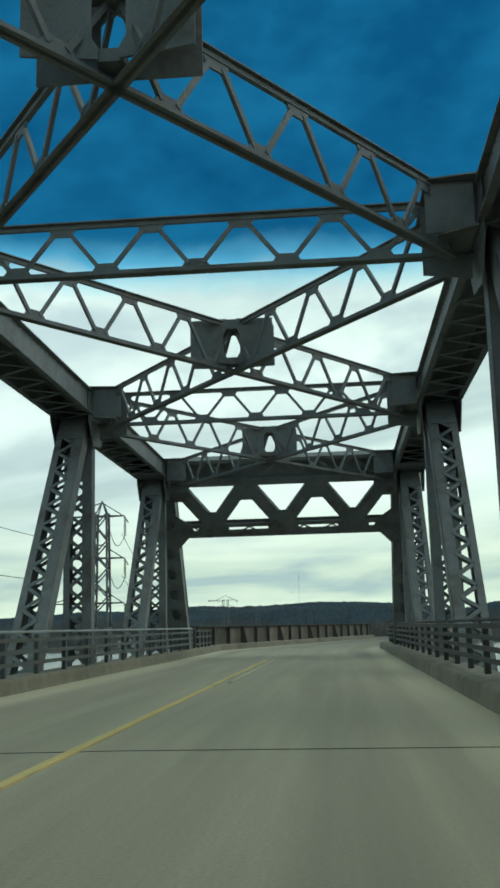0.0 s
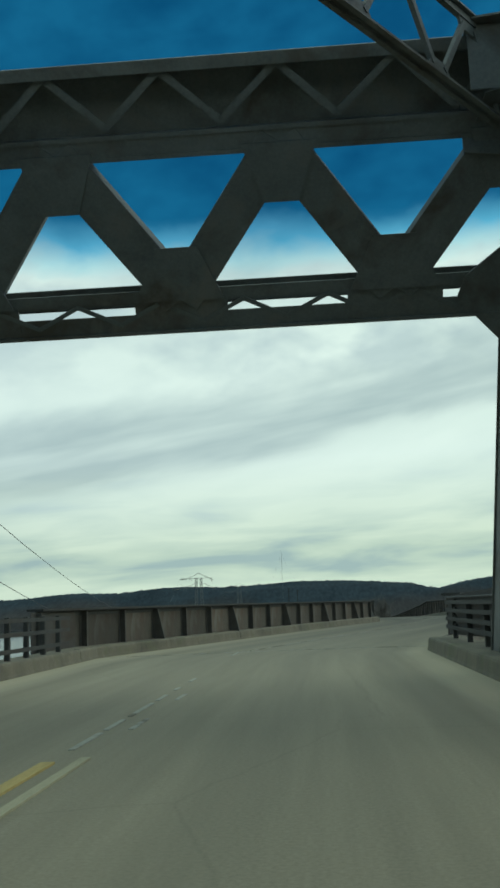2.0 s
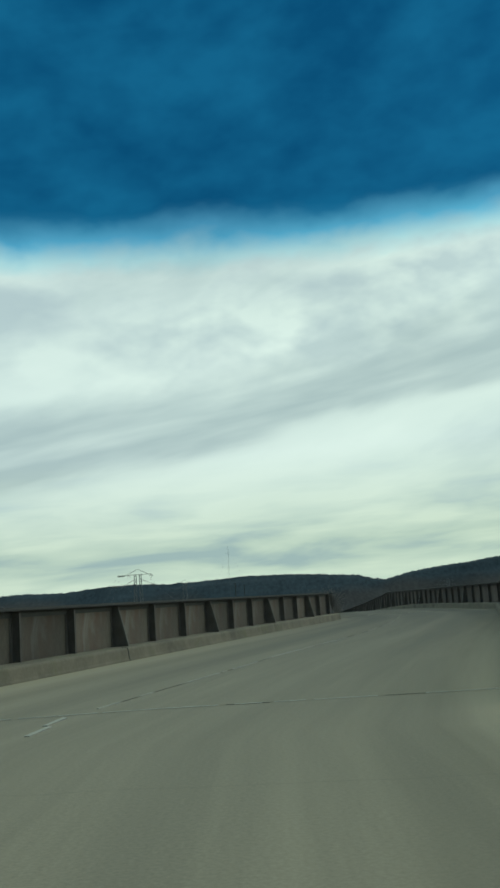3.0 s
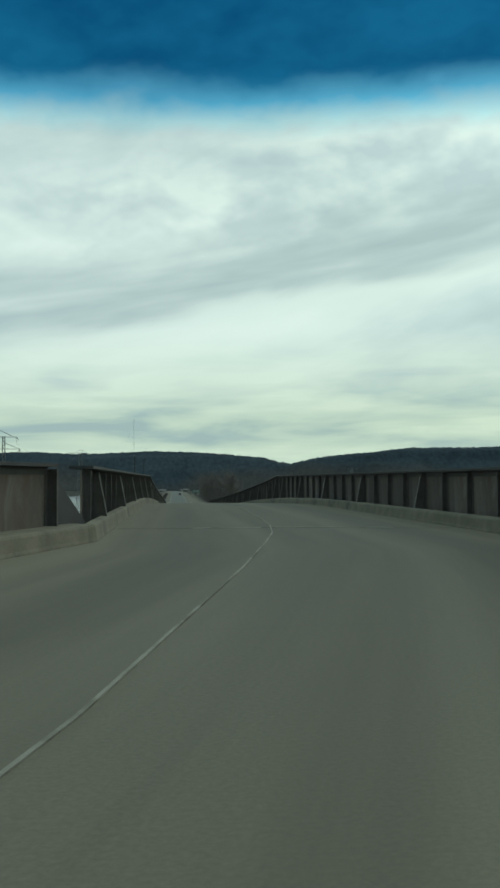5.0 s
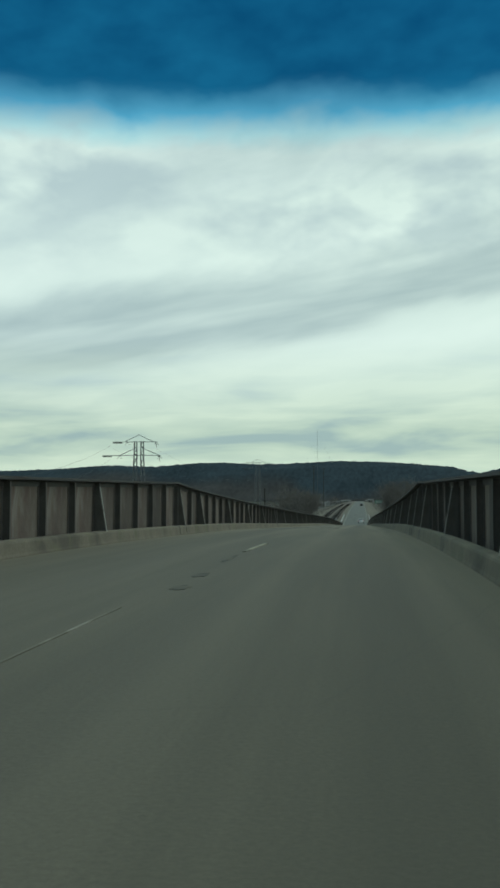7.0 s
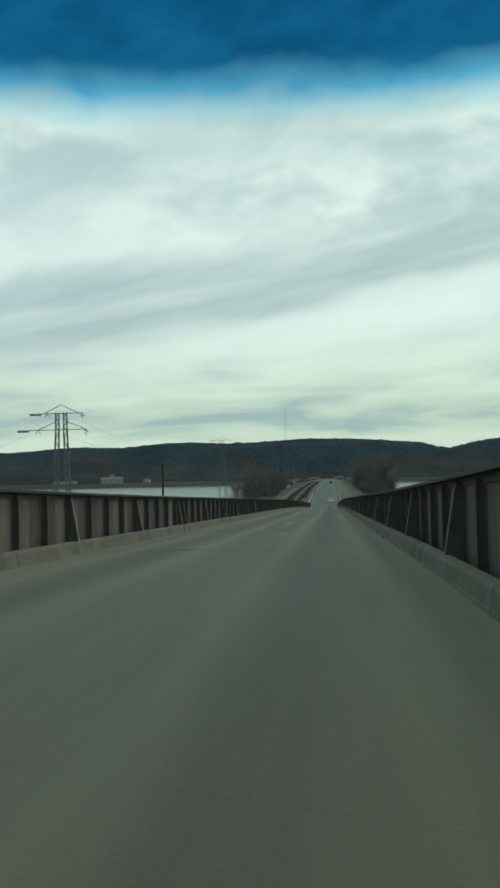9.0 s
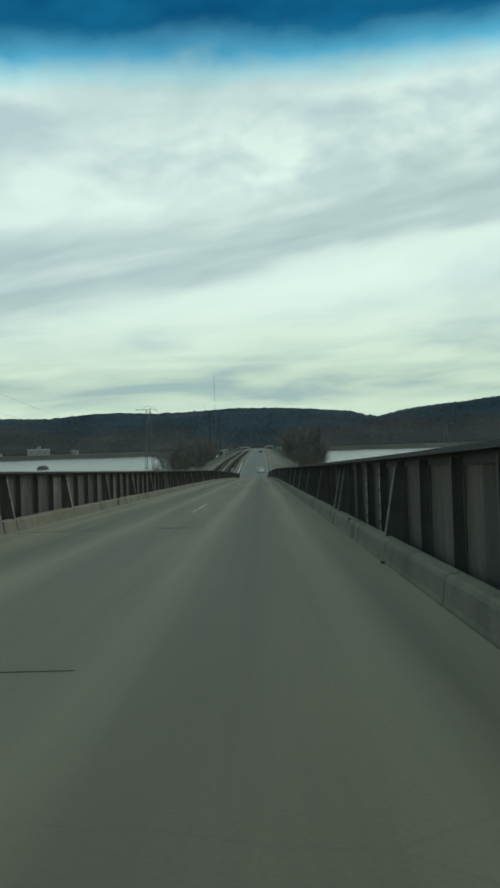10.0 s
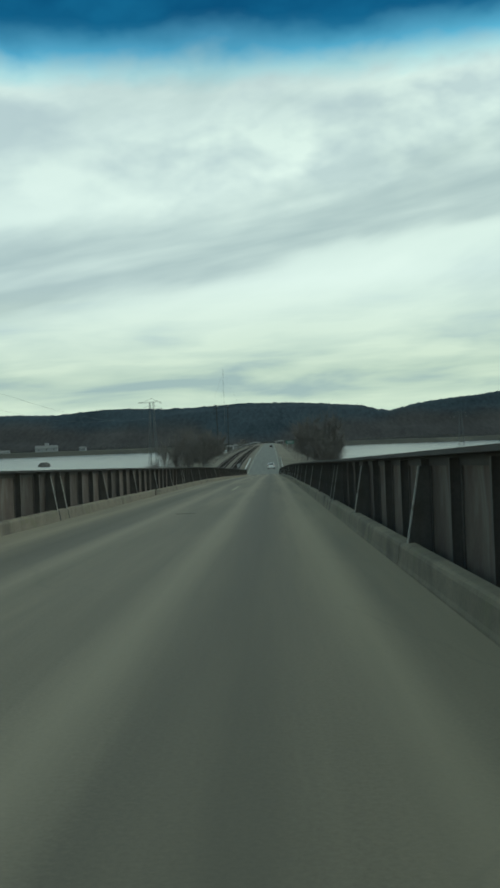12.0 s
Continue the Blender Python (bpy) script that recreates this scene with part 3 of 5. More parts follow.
def girder(a, b, side, label, STEP, every, first=0, proj=0.17, foot=0.35, sheet=PLATE, edge=BRACE, ends=False, rake=False, shift=0.0, covers=(), strips=()):
    """side +1: inward is to the right of the way from a to b. ends: knees at both ends; rake: a sloping plate at the far end."""
    a, b = Vector((*a, 0)), Vector((*b, 0))
    d = (b - a).normalized()
    n = int((b - a).length / STEP + 0.02)
    g = thing("plate_girder", label, "bridge girder", (a.x, a.y, deck_z(a.y)), group="bridge plate girders")
    inv = g.matrix_world.inverted()
    right = Vector((d.y, -d.x, 0)) * side
    pieces = girder_pieces(STEP, proj, foot)
    masters = {}

    def put(name, mat, m, label=""):
        if name not in masters:
            ob = part(name, pieces[name], mat, g, label)
            ob.matrix_basis = m
            masters[name] = ob
            return ob
        return again(name, masters[name], g, m)

    for k in range(n + 1):
        p, q = a + d * STEP * k, a + d * STEP * (k + 1)
        p.z, q.z = deck_z(p.y), deck_z(q.y)
        t = (q - p).normalized()
        m = Matrix(((right.x, t.x, 0, p.x), (right.y, t.y, 0, p.y), (0, t.z, 1, p.z), (0, 0, 0, 1)))
        m = inv @ m @ Matrix.Diagonal((1, 1, girder_height(p.y + 0.5 * STEP) / TOP, 1))
        if k < n:
            put("web_panel", sheet, m)
        nudge = shift + random.uniform(-0.02, 0.02) if 0 < k < n or not ends else 0.55 if k == 0 else -0.55
        rib = m @ pose(0, nudge, 0)
        put("stiffener", RIB, rib)
        if k in covers:
            put("cover_plate", SPLICE, m @ pose(0, STEP * 0.5, 0), "grey riveted splice plate")
            tagged(put("rivet_rows", FLANGE, m @ pose(0, STEP * 0.5, 0)), kind="stuff")
        if k in strips:
            put("cover_strip", BRACE, rib, "pale worn bolted strip")
            tagged(put("bolt_strip", FLANGE, rib), kind="stuff")
        if (k % every == first and 0 < k < n - 1) or (ends and k in (0, n)):
            put("knee_plate", RIB, rib @ pose(0, -0.03, 0), "dark tapered knee plate")
            put("knee_edge", edge, rib @ pose(0, -0.03, 0), "pale worn sloping edge angle")
    e = a + d * STEP * n
    if rake:
        bm = bmesh.new()
        z0, hz = deck_z(e.y), girder_height(e.y)
        plate(bm, [tuple(inv @ Vector((*(e + d * s).xy, z0 + z))) for s, z in ((-0.05, hz - 0.04), (0.10, hz - 0.04), (1.9, 0.12), (1.9, -0.3), (-0.05, -0.3))], right, 0.05)
        part("end_plate", bm, FLANGE, g, "dark raked end plate")
    line = [a + d * STEP * k for k in range(n + 1)]
    pts = [tuple(inv @ Vector((p.x, p.y, deck_z(p.y) + girder_height(p.y) - TOP))) for p in line]
    low = [tuple(inv @ Vector((p.x, p.y, deck_z(p.y)))) for p in line]
    s = side
    bm = bmesh.new()
    sweep(bm, pts, [(-0.20, TOP - 0.02), (0.20, TOP - 0.02), (0.20, TOP + 0.03), (-0.20, TOP + 0.03)])
    part("top_flange", bm, FLANGE, g)
    bm = bmesh.new()
    sweep(bm, pts, [(0.014 * s, TOP - 0.13), (0.035 * s, TOP - 0.13), (0.035 * s, TOP - 0.012), (0.014 * s, TOP - 0.012)])
    part("flange_angle", bm, FLANGE, g)
    bm = bmesh.new()
    sweep(bm, low, [(-0.24, -0.83), (0.24, -0.83), (0.24, -0.76), (-0.24, -0.76)])
    part("bottom_flange", bm, FLANGE, g)
    return g


g = girder((-12.774, 46.81), (-3.74, 82.6), 1, "rust-streaked riveted steel plate girder beside the curving road", 2.1, 3, proj=0.16, foot=0.38, sheet=PLATE_GREY, edge=SPLICE, rake=True)
# dark panel laid over the web of the girder's first bay
bm = bmesh.new()
box(bm, (0.022, -0.22, -0.3), (0.045, 1.75, 1.06), None, 0.004)
o = part("end_panel", bm, RIB, g, "dark panel at the girder's end")
o.matrix_basis = pose(0, 0, 0, 0, 0, -math.degrees(math.atan2(9.034, 35.79)))
girder((-3.85, 47.2), (3.66, 82.1), -1, "dark riveted steel plate girder beside the curving road", 2.1, 3, 2, proj=0.09, foot=0.24, sheet=PLATE_GREY, edge=SPLICE, rake=True)
PIERS = [123.65, 158.15] + [193.9 + 35.75 * k for k in range(6)]
for x, s, start in ((-3.74, 1, 1), (3.74, -1, 0)):
    girder((x, 83.57 if s > 0 else 82.37), (x, PIERS[0] - 0.02), s, "rust-brown riveted plate girder rising to the crest of the road", 1.82 if s > 0 else 1.87, 4, start, 0.135 if s > 0 else 0.115, 0.31, shift=0.2 if s > 0 else 0.6)
    for k, (y0, y1) in enumerate(zip(PIERS, PIERS[1:] + [END])):
        last, one = k == len(PIERS) - 1, k == 0
        girder((x, y0 + 0.02), (x, y1 - 0.02), s, "rust-brown riveted plate girder with pale-edged knees beside the road", (y1 - y0 - 0.04) / (19 if one else 6 if last else 20), 4, 2 if one else 0, 0.135 if s > 0 else 0.115, 0.31, ends=not last, rake=last, shift=0.8 if one else 0.0,
               covers=(9,) if k == 1 and s > 0 else (), strips=(15, 16) if one and s < 0 else ())


# ---- the truss span, in its own frame: x across, y along, z up ----
truss = thing("truss_bridge", "dark grey riveted steel through-truss bridge span with laced posts", "bridge", (axis_x(0), 0, 0))
truss.matrix_world = pose(axis_x(0), 0, 0, 0.72, 0, -math.degrees(math.atan(TS)))
NODES = [35.72 - 10.6 * k for k in range(6)]
ZC, ZB, XI, XO = 5.63, 5.00, 4.02, 4.90


lacing_masters = {}


def lacing(parent, a, b, across, width, pitch, bar_w, thick):
    """Single lacing bars between two edges, each a piece of its own."""
    a, b, w = Vector(a), Vector(b), Vector(across).normalized() * width / 2
    n = max(2, round((b - a).length / pitch))
    normal = (b - a).cross(w)
    for k in range(n):
        p, q = a + (b - a) * k / n, a + (b - a) * (k + 1) / n
        s = 1 if k % 2 else -1
        u, v = p + w * s, q - w * s
        key = (round((v - u).length, 2), bar_w, thick)
        if key not in lacing_masters:
            bm = bmesh.new()
            box(bm, (-bar_w / 2, 0, -thick / 2), (bar_w / 2, key[0], thick / 2))
            me = bpy.data.meshes.new("lacing_bar")
            bm.to_mesh(me)
            bm.free()
            me.materials.append(STEEL)
            lacing_masters[key] = me
        o = new("lacing_bar", lacing_masters[key])
        o.parent = parent
        o.matrix_basis = frame_of(u, v, normal)


def laced_member(name, a, b, w, d, label=""):
    """A built-up member: two channels in planes x = const, joined by lacing on both faces. w across, d deep; the flange towards the road is the wider."""
    a, b = Vector(a), Vector(b)
    t = (b - a).normalized()
    out = Vector((1, 0, 0))
    n = out.cross(t).normalized()
    inner = -1 if a.x > 0 else 1
    flange = {inner: 0.235, -inner: 0.15}
    ob = None
    for s in (-1, 1):
        bm = bmesh.new()
        c = out * s * (w / 2 - 0.012)
        bar(bm, a + c, b + c, d, 0.024, out, 0.004)
        for q in (-1, 1):
            e = out * s * (w / 2 - flange[s] / 2 - 0.005) + n * q * (d / 2 - 0.010)
            bar(bm, a + e, b + e, 0.02, flange[s], out)
        if ob is None:
            ob = part(name, bm, STEEL, truss, label)
        else:
            part("channel", bm, STEEL, ob)
    gap = w - flange[1] - flange[-1]
    mid = out * (flange[-1] - flange[1]) / 2
    for q in (-1, 1):
        off = n * q * (d / 2 + 0.004)
        lacing(ob, a + off + mid, b + off + mid, out * q, gap + 0.07, gap * 0.95, 0.085, 0.014)
        for p, r in ((a, a + t * 0.55), (b - t * 0.95, b)):
            bm = bmesh.new()
            bar(bm, p + off * 1.02, r + off * 1.02, w - 0.06, 0.016, n)
            part("batten_plate", bm, STEEL, ob)
    return ob


def top_chord(s):
    y0, y1 = NODES[-1], NODES[0]
    c, h = s * (XI + XO) / 2, (XO - XI) / 2
    bm = bmesh.new()
    box(bm, (c - h - 0.06, y0, ZC - 0.03), (c + h + 0.06, y1 + 0.45, ZC))
    ob = part("top_chord", bm, STEEL, truss, "riveted box chord, laced beneath")
    for x in (c - h + 0.015, c + h - 0.015):
        bm = bmesh.new()
        box(bm, (x - 0.015, y0, ZB), (x + 0.015, y1, ZC - 0.03))
        part("web_plate", bm, STEEL, ob)
    for x in (c - h - 0.05, c + h + 0.05):
        for z in (ZB, ZC - 0.056):
            bm = bmesh.new()
            box(bm, (x - 0.05, y0, z), (x + 0.05, y1, z + 0.022))
            part("flange_angle", bm, STEEL, ob)
    bm = bmesh.new()
    box(bm, (c - h + 0.02, y1 - 2.2, ZB - 0.022), (c + h - 0.02, y1 + 0.55, ZB - 0.002))
    part("batten_plate", bm, STEEL, ob)
    bm = bmesh.new()
    box(bm, (c - h + 0.03, y1 - 0.03, ZB), (c + h - 0.03, y1 - 0.01, ZC - 0.03))
    part("end_diaphragm", bm, STEEL, ob)
    lacing(ob, (c, y0, ZB - 0.03), (c, y1, ZB - 0.03), (1, 0, 0), 2 * h - 0.06, 0.55, 0.09, 0.014)
    bm = bmesh.new()
    y = y0
    while y < y1:
        for z in (ZB + 0.06, ZC - 0.11):
            tube(bm, (c - s * (h + 0.001), y, z), (c - s * (h + 0.02), y, z), 0.02, 5, 0.012)
        y += 0.3
    tagged(part("rivet_strip", bm, STEEL, ob), kind="stuff")


for s in (-1, 1):
    top_chord(s)

# posts, diagonals and gussets at each node
for k, y in enumerate(NODES):
    for s in (-1, 1):
        c = s * (XI + XO) / 2
        foot = -2.2
        laced_member("post", (c, y, foot), (c, y, ZB + 0.05), 0.70, 0.34, "laced steel post")
        laced_member("diagonal", (c, y - 5.15, foot), (c, y - 0.28, ZB + 0.05), 0.68, 0.40)
        xs = (s * 3.25, s * 3.94)
        sheets = [([(s * x, y - 1.0, ZC - 0.05), (s * x, y + 0.6, ZC - 0.05), (s * x, y + 0.6, ZB - 0.1), (s * x, y + 0.25, ZB - 0.65), (s * x, y - 0.55, ZB - 0.75), (s * x, y - 1.0, ZB - 0.15)], (1, 0, 0)) for x in (XI - 0.030, XO + 0.030)]
        # plates that take the cross strut and the laterals
        sheets.append(([(xs[0], y - 0.05, ZC + 0.06), (xs[1], y - 0.05, ZC + 0.14), (xs[1], y - 0.05, ZB - 0.50), (xs[0], y - 0.05, ZB - 0.42)], (0, 1, 0)))
        sheets.append(([(s * 3.25, y - 0.9, ZC + 0.012), (s * 4.4, y - 1.1, ZC + 0.012), (s * 4.4, y + 1.0, ZC + 0.012), (s * 3.25, y + 0.9, ZC + 0.012)], (0, 0, 1)))
        sheets.append(([(s * 3.40, y - 0.75, ZB - 0.10), (s * 3.91, y - 1.05, ZB - 0.10), (s * 3.91, y + 0.95, ZB - 0.10), (s * 3.40, y + 0.7, ZB - 0.10)], (0, 0, 1)))
        sheets.append(([(xs[0], y - 0.79, ZB - 0.09), (xs[1] - s * 0.03, y - 0.79, ZB - 0.09), (xs[1] - s * 0.03, y - 0.79, ZC), (xs[0], y - 0.79, ZC)], (0, 1, 0)))
        for pts, n in sheets:
            bm = bmesh.new()
            plate(bm, pts, n, 0.022)
            part("gusset", bm, STEEL, truss, "riveted gusset plate")


bar_masters = {}


def lattice_beam(name, a, b, depth, pitch, flange=0.20):
    """Upper and lower double-angle flanges with zigzag lacing bars and small node plates between them, in an upright plane."""
    a, b = Vector(a), Vector(b)
    length = (b - a).length
    m = frame_of(a, b)
    n = 2 * max(2, round(length / pitch))
    bm = bmesh.new()
    h = depth / 2
    for z in (h, -h):
        s = 1 if z > 0 else -1
        box(bm, (-flange / 2, 0, z - 0.016 * (s > 0)), (flange / 2, length, z + 0.016 * (s < 0)), m)
        box(bm, (-0.03, 0, min(z, z - s * 0.085)), (0.03, length, max(z, z - s * 0.085)), m)
    step = length / n
    for k in range(1, n):
        y = step * k
        s = 1 if k % 2 else -1
        z0, z1 = s * (h - 0.08), s * (h - 0.20)
        plate(bm, [m @ Vector((0, y - 0.21, z0)), m @ Vector((0, y + 0.21, z0)), m @ Vector((0, y + 0.13, z1)), m @ Vector((0, y - 0.13, z1))], m.to_3x3() @ Vector((1, 0, 0)), 0.03)
    ob = part(name, bm, STEEL, truss)
    key = (round(step, 2), round(depth, 2))
    for k in range(n):
        up = 1 if k % 2 == 0 else -1
        if key not in bar_masters:
            bm2 = bmesh.new()
            p, q = Vector((0, 0.10, -(h - 0.13))), Vector((0, step - 0.10, h - 0.13))
            bar(bm2, p, q, 0.05, 0.062, (0, 0, 1))
            me = bpy.data.meshes.new("lacing_bar")
            bm2.to_mesh(me)
            bm2.free()
            me.materials.append(STEEL)
            bar_masters[key] = me
        o = new("lacing_bar", bar_masters[key])
        o.parent = ob
        o.matrix_basis = m @ Matrix.Translation((0, step * k, 0)) @ Matrix.Diagonal((1, 1, up, 1))
    return ob


ZM = (ZC + ZB) / 2 - 0.05
for k, y in enumerate(NODES):
    if k:
        lattice_beam("cross_strut", (-3.98, y, ZM), (3.98, y, ZM), 0.84, 1.33)
for y1, y0 in zip(NODES, NODES[1:]):
    for s in (-1, 1):
        lattice_beam("lateral_brace", (-3.65 * s, y0 + 0.35, ZM - 0.09), (3.65 * s, y1 - 0.35, ZM - 0.09), 0.98, 1.30, 0.16)
    yc = (y0 + y1) / 2
    # crossing plates with an arched slot between them
    bm = bmesh.new()
    box(bm, (-0.80, yc - 0.27, ZM + 0.30), (0.80, yc + 0.02, ZM + 0.33))
    cross = part("crossing_plate", bm, STEEL, truss, "riveted plates with an arched slot")
    for s in (-1, 1):
        pts = [(s * 0.10, 0.44), (s * 0.80, 0.40), (s * 0.80, -0.42), (s * 0.10, -0.46), (s * 0.10, -0.34), (s * 0.16, -0.24), (s * 0.16, 0.12), (s * 0.10, 0.24)]
        for o in (0.05, -0.30):
            bm = bmesh.new()
            plate(bm, [(x, yc + o + 0.1 * abs(x) * (1 if o > 0 else -1), ZM + z) for x, z in pts], (0, 1, 0), 0.03)
            part("side_plate", bm, STEEL, cross)
    for z0, z1 in ((0.25, 0.44), (-0.46, -0.33)):
        bm = bmesh.new()
        box(bm, (-0.13, yc - 0.28, ZM + z0), (0.13, yc + 0.03, ZM + z1))
        part("tie_plate", bm, STEEL, cross)

# end posts and portal, in the slope of the end posts
P0, P1 = Vector((0, 35.3, ZC)), Vector((0, 39.95, ZC - 7.5))
PV = (P1 - P0).normalized()
PN = PV.cross(Vector((1, 0, 0))).normalized()


def on_portal(x, v, n=0.0):
    return P0 + Vector((x, 0, 0)) + PV * v + PN * n


def on_post(x, v, n=0.0):
    """The end posts stand behind the portal bracing."""
    return on_portal(x, v, n) + Vector((0, 0.65, 0))


for s in (-1, 1):
    c = s * 4.28
    length = (P1 - P0).length + 0.8
    bm = bmesh.new()
    bar(bm, on_post(c, -0.1, -0.28), on_post(c, length, -0.28), 0.80, 0.024, PN)
    ob = part("end_post", bm, STEEL, truss, "sloping riveted box end post")
    for x in (c - 0.36, c + 0.36):
        bm = bmesh.new()
        bar(bm, on_post(x, -0.1), on_post(x, length), 0.53, 0.026, (1, 0, 0), 0.005)
        part("web_plate", bm, STEEL, ob)
    for q in (-1, 1):
        bm = bmesh.new()
        bar(bm, on_post(c + q * 0.31, -0.1, 0.278), on_post(c + q * 0.31, length, 0.278), 0.15, 0.022, PN)
        part("flange_angle", bm, STEEL, ob)
    # inner plate with a row of large oval access holes
    bm = bmesh.new()
    v, pitch = 3.0, 0.86
    plate(bm, [on_post(c - 0.3, -0.1, 0.293), on_post(c + 0.3, -0.1, 0.293), on_post(c + 0.3, v, 0.293), on_post(c - 0.3, v, 0.293)], PN, 0.014)
    part("batten_plate", bm, STEEL, ob)
    # added plate close behind the oval holes, so they look less dark
    bm = bmesh.new()
    bar(bm, on_post(c, v, 0.14), on_post(c, length, 0.14), 0.66, 0.012, PN)
    part("diaphragm", bm, STEEL, ob)
    bm = bmesh.new()
    while v < length - 0.2:
        rim, edge = [], []
        for k in range(16):
            a = k * math.tau / 16
            ca, sa = math.cos(a), math.sin(a)
            grow = 1.0 / max(abs(ca), abs(sa))
            edge.append(bm.verts.new(on_post(c + 0.3 * ca * grow, v + pitch / 2 + pitch / 2 * sa * grow, 0.296)))
            rim.append(bm.verts.new(on_post(c + 0.17 * ca, v + pitch / 2 + 0.23 * sa, 0.296)))
        back = [bm.verts.new(w.co - PN * 0.02) for w in rim]
        for k in range(16):
            bm.faces.new((edge[k], edge[(k + 1) % 16], rim[(k + 1) % 16], rim[k]))
            bm.faces.new((rim[k], rim[(k + 1) % 16], back[(k + 1) % 16], back[k]))
        v += pitch
    bmesh.ops.remove_doubles(bm, verts=bm.verts[:], dist=0.003)
    part("perforated_plate", bm, STEEL, ob, "plate with large oval holes")

V0, V1, V2, V3, V4 = -0.04, 0.66, 0.94, 2.45, 2.95


def band(bm, v0, v1, x=3.82, n=0.0, thick=0.03):
    plate(bm, [on_portal(-x, v0, n), on_portal(x, v0, n), on_portal(x, v1, n), on_portal(-x, v1, n)], PN, thick)


bm = bmesh.new()
band(bm, V1, V2, n=0.14)
band(bm, V1, V1 + 0.05, n=0.02, thick=0.3)
band(bm, V2 - 0.05, V2, n=0.02, thick=0.3)
band(bm, V0 - 0.05, V1, n=-0.12)
band(bm, V0 - 0.05, V0 + 0.08, n=0.05, thick=0.34)
portal = part("portal_frame", bm, STEEL, truss, "deep riveted portal bracing across the bridge")
lacing(portal, on_portal(-3.8, 0.30, 0.16), on_portal(3.8, 0.30, 0.16), PV, 0.56, 0.62, 0.08, 0.02)
bm = bmesh.new()
for n, d in ((0.10, 0.0), (-0.20, 0.114)):
    band(bm, V3 - 0.02, V3 + 0.13 + d, n=n)
    band(bm, V4 - 0.235 + d, V4, n=n)
band(bm, V4 - 0.04, V4, n=0.0, thick=0.3)
for x in (-2.5, 0.0, 2.5, -3.7, 3.7):
    w = 0.55 if abs(x) < 3 else 0.30
    plate(bm, [on_portal(x - w, V3 + 0.1, 0.11), on_portal(x + w, V3 + 0.1, 0.11), on_portal(x + w, V4 - 0.1, 0.11), on_portal(x - w, V4 - 0.1, 0.11)], PN, 0.03)
part("lower_strut", bm, STEEL, portal)
lacing(portal, on_portal(-3.2, V3 + 0.25, 0.12), on_portal(3.2, V3 + 0.25, 0.12), PV, 0.24, 0.50, 0.05, 0.02)
ups, lows = (-3.75, -1.25, 1.25, 3.75), (-2.5, 0.0, 2.5)
for a, b in ((-3.75, -2.5), (-1.25, -2.5), (-1.25, 0.0), (1.25, 0.0), (1.25, 2.5), (3.75, 2.5)):
    bm = bmesh.new()
    p, q = on_portal(a, V2 - 0.1, 0.05), on_portal(b, V3 + 0.1, 0.05)
    for n in (-0.10, 0.10):
        bar(bm, p + PN * n, q + PN * n, 0.46, 0.022, PN, 0.004)
    side = (q - p).cross(PN).normalized()
    for e in (-1, 1):
        bar(bm, p + side * 0.22 * e, q + side * 0.22 * e, 0.02, 0.20, PN)
    part("portal_web", bm, STEEL, portal)
for x in ups:
    bm = bmesh.new()
    w, t = (0.42, 0.20)
    plate(bm, [on_portal(x - w, V2 - 0.1, 0.175), on_portal(x + w, V2 - 0.1, 0.175), on_portal(x + t, V2 + 0.55, 0.175), on_portal(x - t, V2 + 0.55, 0.175)], PN, 0.02)
    part("portal_gusset", bm, STEEL, portal)
for x in lows:
    bm = bmesh.new()
    w, t = (0.52, 0.25)
    plate(bm, [on_portal(x - t, V3 - 0.52, 0.175), on_portal(x + t, V3 - 0.52, 0.175), on_portal(x + w, V3 + 0.1, 0.175), on_portal(x - w, V3 + 0.1, 0.175)], PN, 0.02)
    part("portal_gusset", bm, STEEL, portal)
for s in (-1, 1):
    for pts in ([on_portal(s * 3.90, V4 - 0.3, 0.12), on_portal(s * 3.25, V4 - 0.3, 0.12), on_portal(s * 3.42, V4, 0.12), on_portal(s * 3.82, V4 + 0.42, 0.12), on_portal(s * 3.90, V4 + 0.42, 0.12)],
                [on_portal(s * 3.90, V3 - 0.45, 0.12), on_portal(s * 3.30, V3 + 0.02, 0.12), on_portal(s * 3.2, V3 + 0.3, 0.12), on_portal(s * 3.90, V3 + 0.3, 0.12)]):
        bm = bmesh.new()
        plate(bm, pts, PN, 0.03)
        part("portal_gusset", bm, STEEL, portal)

# bottom chords under the railings
for s in (-1, 1):
    bm = bmesh.new()
    box(bm, (min(s * 4.05, s * 4.75), NODES[-1], -2.6), (max(s * 4.05, s * 4.75), 40.9, -2.05))
    part("bottom_chord", bm, STEEL, truss)


